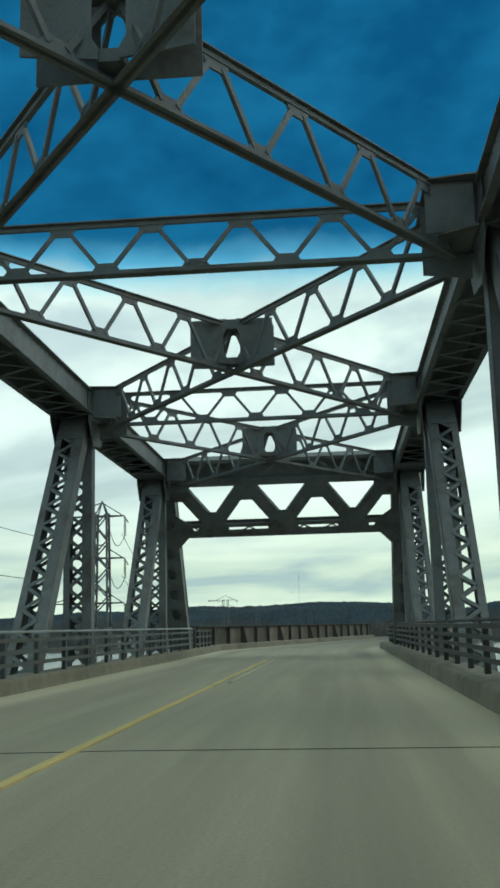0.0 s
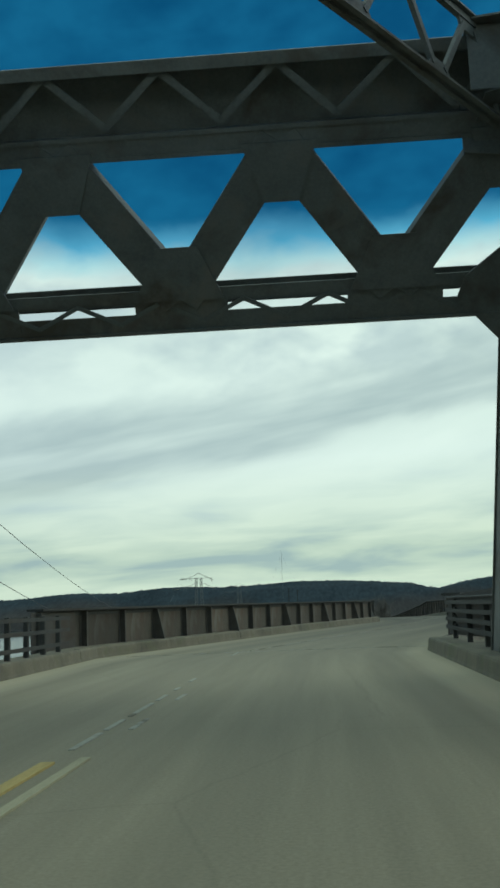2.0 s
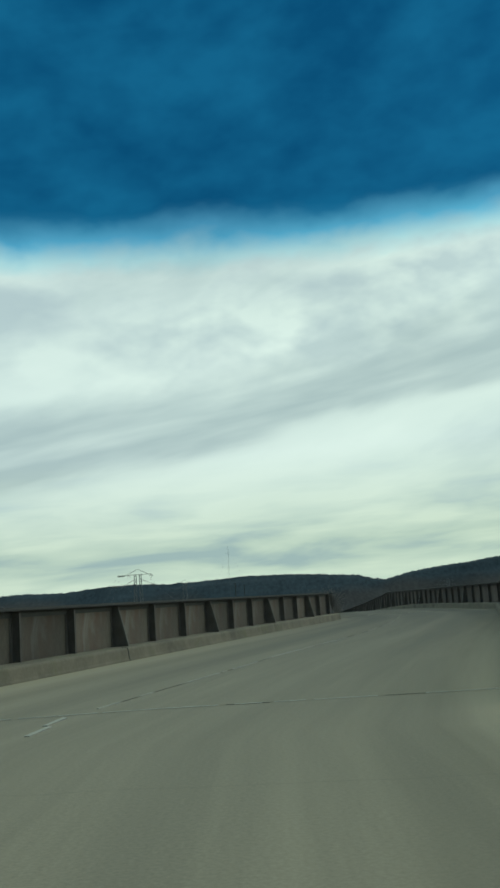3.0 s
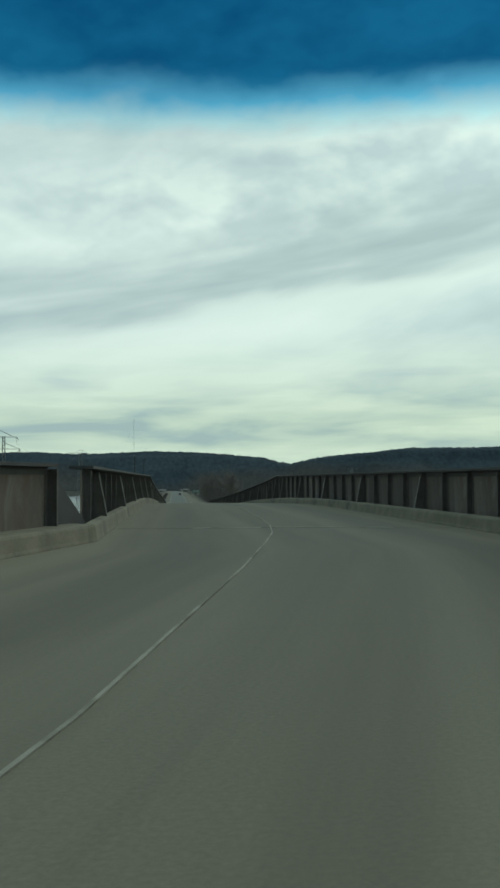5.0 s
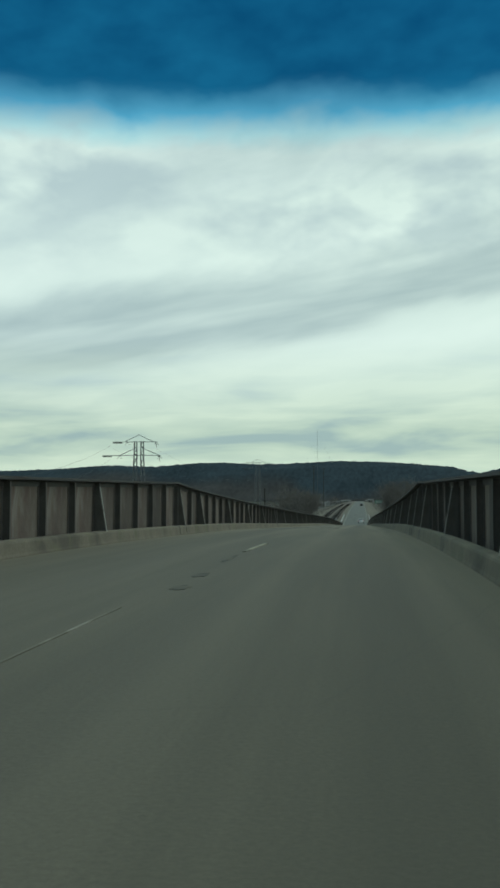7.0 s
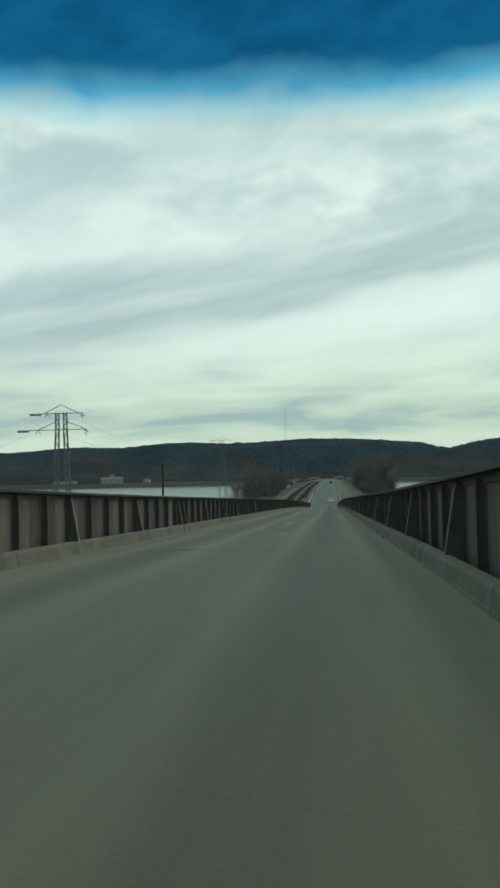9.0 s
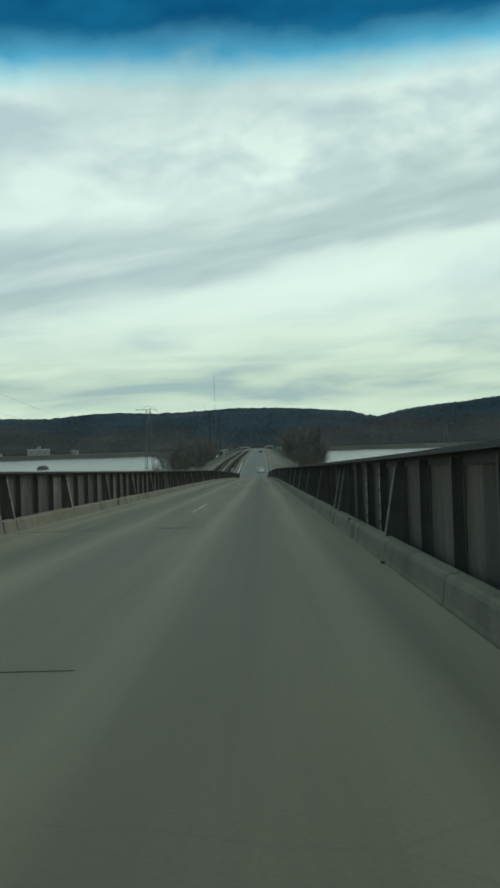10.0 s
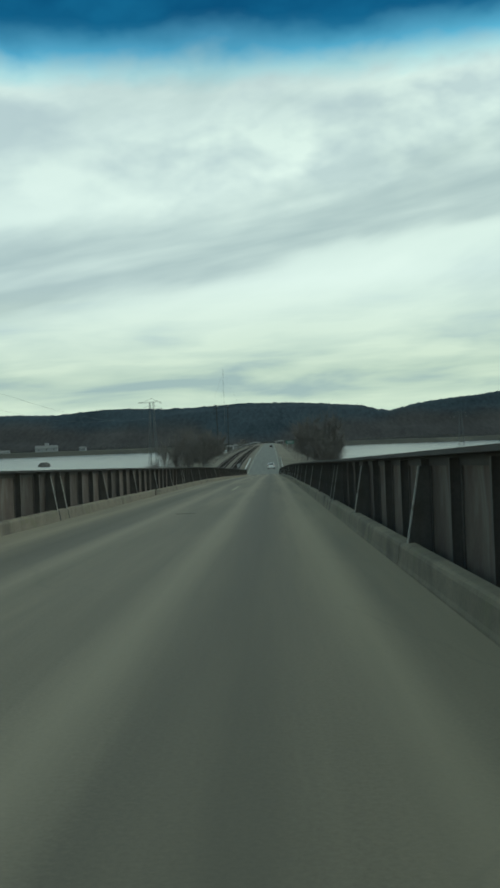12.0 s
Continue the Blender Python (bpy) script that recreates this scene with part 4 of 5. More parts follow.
# ---- railings inside the truss ----
def railing(line, side, rails, label, dark=False, pipe=True, pitch=1.95):
    g = thing("bridge_railing", label, "railing", (*line[0], deck_z(line[0][1])), group="bridge railings")
    o = Vector(g.matrix_world.translation)
    pts = line_on_deck(line, 2.0)
    n = 0
    total = math.dist(line[0], line[1])
    d = (Vector(line[1]) - Vector(line[0])).normalized()
    post = None
    while n * pitch < total:
        p = Vector(line[0]) + d * n * pitch
        w = Vector((p.x, p.y, deck_z(p.y))) - o
        if not post:
            bm = bmesh.new()
            box(bm, (-0.045, -0.05, 0.2), (0.045, 0.05, 0.98), None, 0.008)
            post = part("post", bm, FLANGE if dark else RAILING, g)
            post.matrix_basis = Matrix.Translation(w)
        else:
            again("post", post, g, Matrix.Translation(w))
        n += 1
    for z in rails:
        bm = bmesh.new()
        sweep(bm, [(x - o.x, y - o.y, h - o.z) for x, y, h in pts], [(-side * 0.05 - 0.018, z - 0.036), (-side * 0.05 + 0.018, z - 0.036), (-side * 0.05 + 0.018, z + 0.036), (-side * 0.05 - 0.018, z + 0.036)])
        part("rail", bm, FLANGE if dark else RAILING, g)
    if not pipe:
        return g
    bm = bmesh.new()
    ring = [(0.027 * math.cos(k * math.tau / 6) - side * 0.03, 1.03 + 0.027 * math.sin(k * math.tau / 6)) for k in range(6)]
    sweep(bm, [(x - o.x, y - o.y, h - o.z) for x, y, h in pts], ring)
    part("top_pipe", bm, FLANGE if dark else PIPE, g)
    return g


railing([(axis_x(-60) - 3.90, -60), (axis_x(40.3) - 3.93, 40.3)], -1, (0.46, 0.67, 0.88), "dark steel bridge railing with pale top pipe on the curb")
railing([(axis_x(41.4) - 3.96, 41.4), (axis_x(46.6) - 3.96, 46.6)], -1, (0.40, 0.68, 0.92), "short dark three-rail railing between truss and girder", True, False, 1.12)
railing([(axis_x(-60) + 3.95, -60), (axis_x(46.2) + 4.02, 46.2)], 1, (0.46, 0.62, 0.78, 0.94), "dark steel four-rail bridge railing on the curb", True)
bm = bmesh.new()
box(bm, (-0.012, -6.4, 0.30), (0.012, 0.0, 1.06))
for z in (0.46, 0.62, 0.78, 0.94):
    box(bm, (-0.05, -1.2, z - 0.05), (-0.012, 0.0, z + 0.05))
o = finish("railing_end_panel", bm, FLANGE)
o.matrix_world = pose(axis_x(46.2) + 4.03, 46.25, deck_z(46.5), 0, 0, 0.8)
tagged(o, "dark steel end panel of the bridge railing", "panel")


# ---- piers ----
for y in (-58, 41.5, 82.9, *PIERS, 388):
    bm = bmesh.new()
    c = centre_x(y)
    box(bm, (c - 5.2, y - 1.0, -13.5), (c + 5.2, y + 1.0, deck_z(y) - 1.75), None, 0.3)
    box(bm, (c - 5.6, y - 1.2, deck_z(y) - 1.75), (c + 5.6, y + 1.2, deck_z(y) - 0.9 if 45 < y else deck_z(y) - 1.25), None, 0.08)
    tagged(finish("bridge_pier", bm, CURB), "plain concrete pier standing in the river", "pier", group="bridge piers", kind="structure")

# ---- river and far country ----
WATER_Z = -10.5
bm = bmesh.new()
rings = [0, 60, 150, 350, 800, 1600, 2600, 3600]
prev = None
for r in rings:
    if r == 0:
        continue
    ring = [bm.verts.new((r * math.sin(k * math.tau / 64), 120 + r * math.cos(k * math.tau / 64), WATER_Z)) for k in range(64)]
    if prev is None:
        bm.faces.new(ring[::-1])
    else:
        for k in range(64):
            bm.faces.new((prev[k], ring[k], ring[(k + 1) % 64], prev[(k + 1) % 64]))
    prev = ring
bmesh.ops.recalc_face_normals(bm, faces=bm.faces[:])
tagged(finish("water", bm, WATER), "calm pale river reflecting the cloudy sky", "water", kind="structure")

RIDGE = [(-180, 40), (-60, 40), (-25, 44), (-20, 50), (-16.7, 55), (-15.2, 59), (-13.6, 61.5), (-11.3, 59.4), (-9.9, 63), (-8.97, 65), (-7.5, 66), (-5.5, 63.5), (-4.2, 64.5), (-2.4, 67.5), (-1.1, 69.5), (1.8, 66), (3.8, 61), (5.0, 58.5), (5.8, 51), (6.45, 48), (7.07, 52), (7.5, 55.5), (8.7, 61), (9.4, 63.5), (11, 67), (12.8, 73.5), (16.5, 74), (25, 80), (60, 55), (180, 40)]


def ridge_height(az):
    i = next(k for k in range(1, len(RIDGE)) if RIDGE[k][0] >= az)
    (a, u), (b, v) = RIDGE[i - 1], RIDGE[i]
    return u + (v - u) * (az - a) / (b - a)


def hill_z(az, u):
    """Ground height of the hillside, u from its foot to its ridge."""
    top, s = ridge_height(az) / 1771 * 3000 + 0.6, min(u, 1.0)
    return WATER_Z - 1 + (top - WATER_Z) * (0.10 * min(1, s * 8) + 0.90 * (s * s * (3 - 2 * s))) + 14 * noise.noise((az * 0.25, u * 5, 4.0)) * s * (1 - s) * 4


def build_hills():
    """Wooded ridge ring round the river, with an uneven line of treetops."""
    bm = bmesh.new()
    azs = [-180 + 1.5 * k for k in range(94)] + [-40 + 0.06 * k for k in range(1334)] + [40 + 1.5 * k for k in range(94)]
    steps = [0.0, 0.02] + [0.06 + 0.047 * k for k in range(20)] + [0.98, 1.0, 1.12]
    rows = []
    for az in azs:
        a = radians(az)
        col = []
        for u in steps:
            r = 2620 + 380 * u + 50 * noise.noise((az * 0.1, u * 3, 1.0))
            z = hill_z(az, u)
            if u > 1:
                z -= 14
            if u > 0:
                z += (0.2 if u < 0.95 else 3.2) * noise.noise((az * 5.0, u * 80, 7.0)) + (0.15 if u < 0.95 else 2.0) * noise.noise((az * 11.0, u * 170, 9.0))
            col.append(bm.verts.new((r * math.sin(a), r * math.cos(a), z)))
        rows.append(col)
    for p, q in zip(rows, rows[1:]):
        for k in range(len(steps) - 1):
            bm.faces.new((p[k], p[k + 1], q[k + 1], q[k]))
    bmesh.ops.recalc_face_normals(bm, faces=bm.faces[:])
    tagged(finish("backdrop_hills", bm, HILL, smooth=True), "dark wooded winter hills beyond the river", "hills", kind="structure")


build_hills()


# ---- causeway beyond the bridge ----
def build_causeway():
    bm = bmesh.new()
    ys = [END + 14 * k for k in range(128)]
    cols = []
    for y in ys:
        z, w = deck_z(y) - 0.22, min(1.0, (y - END) / 60 + 0.15)
        prof = [(-38 - 14 * w, WATER_Z - 0.6), (-21 - 5 * w, z - 2.6), (-14.6 - w, z - 0.3), (-5.2, z), (5.2, z), (8.5, z - 0.4), (13 + 2 * w, z - 1.6), (24 + 8 * w, WATER_Z - 0.6)]
        cols.append([bm.verts.new((x + 0.9 * noise.noise((x * 0.2, y * 0.05, 2)) * (abs(x) > 6), y, h + 0.5 * noise.noise((x * 0.3, y * 0.07, 5)) * (abs(x) > 9))) for x, h in prof])
    for p, q in zip(cols, cols[1:]):
        for k in range(len(p) - 1):
            bm.faces.new((p[k], q[k], q[k + 1], p[k + 1]))
    bm.faces.new(cols[0])
    bmesh.ops.recalc_face_normals(bm, faces=bm.faces[:])
    tagged(finish("ground_causeway", bm, GRAVEL), "pale gravel causeway with winter grass between road and water", "ground", kind="structure")


build_causeway()


def build_shore():
    """Low flat land at the foot of the hills, and the far bank."""
    bm = bmesh.new()
    cols = []
    for k in range(241):
        az = radians(-60 + 0.5 * k)
        edge = 2500 + 90 * noise.noise((k * 0.07, 3.1, 0.0)) - 120 * math.exp(-((math.degrees(az) + 13) / 5) ** 2)
        cols.append([bm.verts.new((r * math.sin(az), r * math.cos(az), z)) for r, z in ((edge, WATER_Z - 0.5), (edge + 12, WATER_Z + 2.4), (edge + 40, WATER_Z + 9.5), (2760, WATER_Z + 11.5))])
    for p, q in zip(cols, cols[1:]):
        for k in range(3):
            bm.faces.new((p[k], p[k + 1], q[k + 1], q[k]))
    bmesh.ops.recalc_face_normals(bm, faces=bm.faces[:])
    tagged(finish("ground_far_shore", bm, SHORE), "flat brown far shore of the river", "ground", kind="structure")


build_shore()


# ---- railway beside the road ----
def railway(x):
    g = thing("railway_track", "rusty railway track on pale ballast beside the road", "railway", (x, END + 6, deck_z(END + 6)), group="railway tracks")
    o = Vector(g.matrix_world.translation)
    ys = [END + 6 + 12 * k for k in range(140)]
    pts = [(0, y - o.y, deck_z(y) - o.z) for y in ys]
    bm = bmesh.new()
    sweep(bm, pts, [(-2.0, -0.5), (-1.6, 0.10), (1.6, 0.10), (2.0, -0.5)])
    part("ballast_bed", bm, BALLAST, g)
    for s in (-0.72, 0.72):
        bm = bmesh.new()
        sweep(bm, pts, [(s - 0.07, 0.16), (s + 0.07, 0.16), (s + 0.035, 0.33), (s - 0.035, 0.33)])
        part("rail", bm, RAIL_STEEL, g)
    bm = bmesh.new()
    y = END + 7.0
    while y < 900:
        box(bm, (-1.3, y - o.y - 0.12, deck_z(y) - o.z + 0.05), (1.3, y - o.y + 0.12, deck_z(y) - o.z + 0.17))
        y += 0.75 if y < 600 else 1.5
    tagged(part("sleeper_row", bm, TIE, g), kind="stuff")


railway(-7.9)
railway(-11.9)


def guardrail(line, label):
    g = thing("guardrail", label, "guardrail", (*line[0], deck_z(line[0][1])), group="roadside guardrails")
    o = Vector(g.matrix_world.translation)
    pts = [(x - o.x, y - o.y, z - o.z) for x, y, z in line_on_deck(line, 4.0)]
    bm = bmesh.new()
    sweep(bm, pts, [(-0.02, 0.45), (0.06, 0.52), (-0.02, 0.6), (0.06, 0.68), (-0.02, 0.76), (-0.05, 0.76), (-0.05, 0.45)])
    part("rail", bm, GALVANISED, g)
    post = None
    for p in pts[::1]:
        if post is None:
            bm = bmesh.new()
            box(bm, (-0.12, -0.08, -0.5), (-0.05, 0.08, 0.75))
            post = part("post", bm, GALVANISED, g)
            post.matrix_basis = Matrix.Translation(p)
        else:
            again("post", post, g, Matrix.Translation(p))


guardrail([(-3.9, END + 1), (-4.7, END + 29), (-4.8, END + 104)], "pale galvanised guardrail beyond the bridge end")
guardrail([(3.9, END + 1), (4.7, END + 29), (4.8, END + 104)], "pale galvanised guardrail beyond the bridge end")
for s in (-3.8, 3.8):
    stripe("edge_line", (s, END + 6), (s, 900), 0.10, SEAM, "white painted edge line on the road")


# ---- pylons, masts, cables ----
def lattice_leg(bm, a, b, w0, w1, panels, t):
    """A square lattice column from a to b that tapers from w0 to w1."""
    a, b = Vector(a), Vector(b)
    for sx in (-1, 1):
        for sy in (-1, 1):
            bar(bm, a + Vector((sx * w0 / 2, sy * w0 / 2, 0)), b + Vector((sx * w1 / 2, sy * w1 / 2, 0)), t, t, (0, 1, 0.1))
    for k in range(panels):
        u, v = k / panels, (k + 1) / panels
        p, q = a.lerp(b, u), a.lerp(b, v)
        wp, wq = (w0 + (w1 - w0) * u) / 2, (w0 + (w1 - w0) * v) / 2
        e = 1 if k % 2 else -1
        for s in (-1, 1):
            bar(bm, p + Vector((-e * wp, s * wp, 0)), q + Vector((e * wq, s * wq, 0)), t * 0.65, t * 0.65, (0, 1, 0.1))
            bar(bm, p + Vector((s * wp, -e * wp, 0)), q + Vector((s * wq, e * wq, 0)), t * 0.65, t * 0.65, (1, 0, 0.1))


def insulator(length, parent, at):
    bm = bmesh.new()
    n = 9
    for k in range(n):
        z = -length * (k + 0.5) / n
        tube(bm, (0, 0, z), (0, 0, z - length / n * 0.55), 0.075, 8, 0.03)
    tube(bm, (0, 0, 0), (0, 0, -length), 0.016, 5)
    ob = part("insulator", bm, PORCELAIN, parent)
    ob.matrix_basis = Matrix.Translation(at)
    return ob


def bridge_tower(at, top):
    """Slender lattice mast with three arms close beside the bridge."""
    g = thing("power_pylon", "grey slender lattice power pylon with three arms beside the bridge", "pylon", at)
    h = top - at[2]
    bm = bmesh.new()
    lattice_leg(bm, (0, 0, 0), (0, 0, h - 0.55), 1.0, 0.50, 26, 0.085)
    for sx in (-1, 1):
        for sy in (-1, 1):
            bar(bm, (sx * 0.21, sy * 0.21, h - 0.55), (0, 0, h), 0.05, 0.05, (0, 1, 0.1))
    part("mast", bm, PYLON, g)
    for z in (h - 0.70, h - 2.60, h - 4.60):
        bm = bmesh.new()
        for s, n in ((-1, 2.5), (1, 1.0)):
            bar(bm, (0, -0.18, z), (s * n, 0, z), 0.06, 0.06)
            bar(bm, (0, 0.18, z), (s * n, 0, z), 0.06, 0.06)
            bar(bm, (0, 0, z + 0.62), (s * n * 0.92, 0, z + 0.03), 0.045, 0.045)
            bar(bm, (s * n, 0, z), (s * n * 1.2, 0, z - 0.32), 0.05, 0.05)
        part("crossarm", bm, PYLON, g)
        for s, n in ((-1, 2.4), (1, 1.05)):
            insulator(0.85, g, (s * n, 0, z - 0.06))
        for s in (1,):
            bm = bmesh.new()
            prev = None
            for k in range(9):
                u = k / 8
                p = Vector((0.25 + 0.8 * u, 0.05, z - 0.35 - 0.75 * math.sin(u * math.pi) - 0.5 * u))
                if prev:
                    tube(bm, prev, p, 0.015, 5)
                prev = p
            part("jumper_wire", bm, CABLE, g)
    return g


bridge_tower((-16.75, 45.4, WATER_Z - 0.3), 6.25)


def river_pylon(at, top, scale, label):
    """Two close lattice columns under a peaked head with two long arms."""
    g = thing("power_pylon", label, "pylon", at)
    h, k = top - at[2], scale
    for s in (-1, 1):
        bm = bmesh.new()
        lattice_leg(bm, (s * 1.25 * k, 0, 0), (s * 0.55 * k, 0, h - 3.4 * k), 0.8 * k, 0.46 * k, 16, 0.085 * k)
        lattice_leg(bm, (s * 0.55 * k, 0, h - 3.4 * k), (s * 0.55 * k, 0, h - 0.9 * k), 0.46 * k, 0.42 * k, 4, 0.075 * k)
        part("column", bm, PYLON, g)
    for z, l, r, low in ((h - 1.0 * k, 4.3 * k, 2.9 * k, False), (h - 3.2 * k, 6.0 * k, 3.4 * k, True)):
        bm = bmesh.new()
        for y in (-0.08 * k, 0.08 * k):
            bar(bm, (-l, y, z), (r, y, z), 0.08 * k, 0.08 * k)
        inner = 3.2 * k if low else 1.9 * k
        if low:
            bar(bm, (-inner, 0, z), (-0.55 * k, 0, z + 1.2 * k), 0.08 * k, 0.08 * k)
            bar(bm, (r, 0, z), (0.55 * k, 0, z + 1.2 * k), 0.08 * k, 0.08 * k)
        for x in (-inner, r):
            bar(bm, (x, 0, z), (x - 0.35 * k, 0, z - 0.5 * k), 0.07 * k, 0.07 * k)
            bar(bm, (x, 0, z), (x + 0.35 * k, 0, z - 0.5 * k), 0.07 * k, 0.07 * k)
        part("crossarm", bm, PYLON, g)
        # strain insulators lie along the ends of the long arms
        bm = bmesh.new()
        for j in range(12):
            x = -l + 1.6 * k * j / 12
            tube(bm, (x, 0, z - 0.16 * k), (x + 0.09 * k, 0, z - 0.16 * k), 0.10 * k, 7)
        part("strain_insulator", bm, GLASS_DARK, g, "dark string of insulator discs")
        insulator(0.8 * k, g, (r, 0, z - 0.1))
    bm = bmesh.new()
    for s in (-1, 1):
        bar(bm, (s * 2.3 * k, 0, h - 0.95 * k), (0, 0, h + 0.15 * k), 0.08 * k, 0.08 * k)
    bar(bm, (0, 0, h - 1.0 * k), (0, 0, h + 0.25 * k), 0.08 * k, 0.08 * k)
    part("peak", bm, PYLON, g)
    return g


river_pylon((-33.86, 253.2, WATER_Z - 0.5), 11.6, 1.0, "grey two-legged lattice power pylon standing in the river")
river_pylon((-59.5, 690, WATER_Z - 0.5), 25.8, 1.6, "far grey lattice power pylon by the causeway")
river_pylon((262, 1544, WATER_Z - 0.5), 36.0, 2.6, "far grey lattice power pylon on the opposite shore")


def cable(name, a, b, sag, r=0.022, n=24):
    bm = bmesh.new()
    a, b = Vector(a), Vector(b)
    prev = None
    for k in range(n + 1):
        u = k / n
        p = a.lerp(b, u) - Vector((0, 0, sag * 4 * u * (1 - u)))
        if prev:
            tube(bm, prev, p, r, 5)
        prev = p
    tagged(finish(name, bm, CABLE), "thin black sagging overhead power line", "cable", group="overhead lines")


for zz, z1, xl in ((5.5, 11.0, -2.4), (3.6, 8.8, -2.4)):
    cable("power_line", (-16.9 + 1.05, 45.4, zz - 0.75), (-33.9 - 4.6, 253.2, z1 - 1.0), 6.0, 0.012)
    cable("power_line", (-16.9 + xl, 45.4, zz - 0.9), (-24, -55, zz + 2.2), 1.2, 0.014)
for x0, x1 in ((-4.2, -8.0), (2.8, 5.5)):
    cable("power_line", (-33.9 + x0, 253.2, 9.5), (-57.5 + x1, 690, 22), 7.0, 0.010)

# radio mast and timber poles
g = thing("radio_mast", "very tall thin guyed radio mast on the far shore", "mast", (-66, 1668, WATER_Z))
bm = bmesh.new()
lattice_leg(bm, (0, 0, 0), (0, 0, 126), 0.5, 0.42, 40, 0.09)
part("mast", bm, PYLON, g)
for a in (0.4, 2.5, 4.6):
    for z in (60, 120):
        bm = bmesh.new()
        tube(bm, (0, 0, z), (60 * math.cos(a), 60 * math.sin(a), 0), 0.025, 4)
        part("guy_wire", bm, CABLE, g)


def timber_pole(at, h, r, arms, label):
    g = thing("utility_pole", label, "pole", at, group="timber poles")
    bm = bmesh.new()
    tube(bm, (0, 0, 0), (0, 0, h), r, 8, r * 0.7)
    part("shaft", bm, POLE, g)
    for z in arms:
        bm = bmesh.new()
        box(bm, (-1.2, -0.09, z - 0.08), (1.2, 0.09, z + 0.08))
        part("crossarm", bm, POLE, g)


timber_pole((-28.5, 742, deck_z(742) - 1.2), 27, 0.30, (27.0, 25.0), "tall dark timber utility pole beside the railway")
timber_pole((-22.5, 748, deck_z(748) - 1.2), 26, 0.22, (25.5,), "tall dark timber utility pole beside the railway")
timber_pole((-4.3, 158.5, deck_z(158.5) - 1.0), 3.5, 0.05, (), "slim dark post fixed behind the bridge girder")


# ---- bare winter trees ----
def bare_tree(seed, height, name="bare_tree"):
    rnd = random.Random(seed)
    g = thing(name, "leafless brown-grey winter tree on the causeway bank", "tree", group="bare trees on the causeway")
    bm = bmesh.new()
    lean = Vector((rnd.uniform(-0.06, 0.06), rnd.uniform(-0.06, 0.06), 1))
    tube(bm, (0, 0, -0.5), lean * height * 0.45, height * 0.015, 6, height * 0.008)
    limbs = []
    for k in range(11):
        z = height * rnd.uniform(0.06, 0.5)
        a = rnd.uniform(0, math.tau)
        d = Vector((math.cos(a), math.sin(a), rnd.uniform(0.7, 1.9))).normalized()
        n = height * rnd.uniform(0.25, 0.48)
        p = lean * z
        q = p + d * n
        tube(bm, p, q, height * 0.006, 5, height * 0.002)
        limbs.append((p, q, d, n))
    limbs.append((lean * height * 0.4, lean * height * 0.85, lean.normalized(), height * 0.45))
    tube(bm, lean * height * 0.45, lean * height * 0.85, height * 0.008, 5, height * 0.003)
    part("trunk", bm, BARK, g)
    verts, faces = [], []
    for p, q, d, n in limbs:
        for j in range(170):
            u = rnd.uniform(0.25, 1.0)
            s = p.lerp(q, u)
            e = (d + Vector((rnd.gauss(0, 0.9), rnd.gauss(0, 0.9), rnd.gauss(0.2, 0.7)))).normalized() * n * rnd.uniform(0.15, 0.8)
            w = Vector((rnd.gauss(0, 1), rnd.gauss(0, 1), rnd.gauss(0, 0.4))).normalized() * height * rnd.uniform(0.0007, 0.0019)
            i = len(verts)
            verts += [tuple(s - w), tuple(s + w), tuple(s + e)]
            faces.append((i, i + 1, i + 2))
    me = bpy.data.meshes.new("crown")
    me.from_pydata(verts, [], faces)
    me.materials.append(BARK)
    crown = new("crown", me)
    crown.parent = g
    tagged(crown, kind="stuff")
    return g


trees = [bare_tree(k, h) for k, h in enumerate((10.0, 12.5, 8.0, 14.0))]
rnd = random.Random(11)
spots = []
for k in range(60):
    y = 445 + 450 * rnd.random() ** 1.2
    spots.append((max(15 + 4 * rnd.random(), (y - 165) * math.tan(radians(1.5 + 2.5 * rnd.random()))), y, rnd.uniform(0.7, 1.65)))
for k in range(60):
    y = 440 + 330 * rnd.random() ** 1.1
    spots.append((-(19 + 0.022 * (y - 440) + 15 * rnd.random() ** 1.3), y, rnd.uniform(0.65, 1.4)))
for k in range(9):
    spots.append((-rnd.uniform(34, 52), rnd.uniform(400, 450), rnd.uniform(0.35, 0.6)))
for k in range(30):
    x = rnd.uniform(10, 60)
    spots.append((x if k % 2 else -x - 14, rnd.uniform(930, 1240), rnd.uniform(0.4, 0.9)))
for k, (x, y, size) in enumerate(spots):
    z = deck_z(y) - 1.6 - max(0, abs(x) - (17 if x < 0 else 12)) * 0.32
    m = pose(x, y, max(z, WATER_Z - 0.3), 0, 0, rnd.uniform(0, 360)) @ Matrix.Scale(size, 4)
    src = trees[k % 4]
    if k < 4:
        src.matrix_world = m
    else:
        o = copy_thing(src, m)
        o.matrix_basis = m

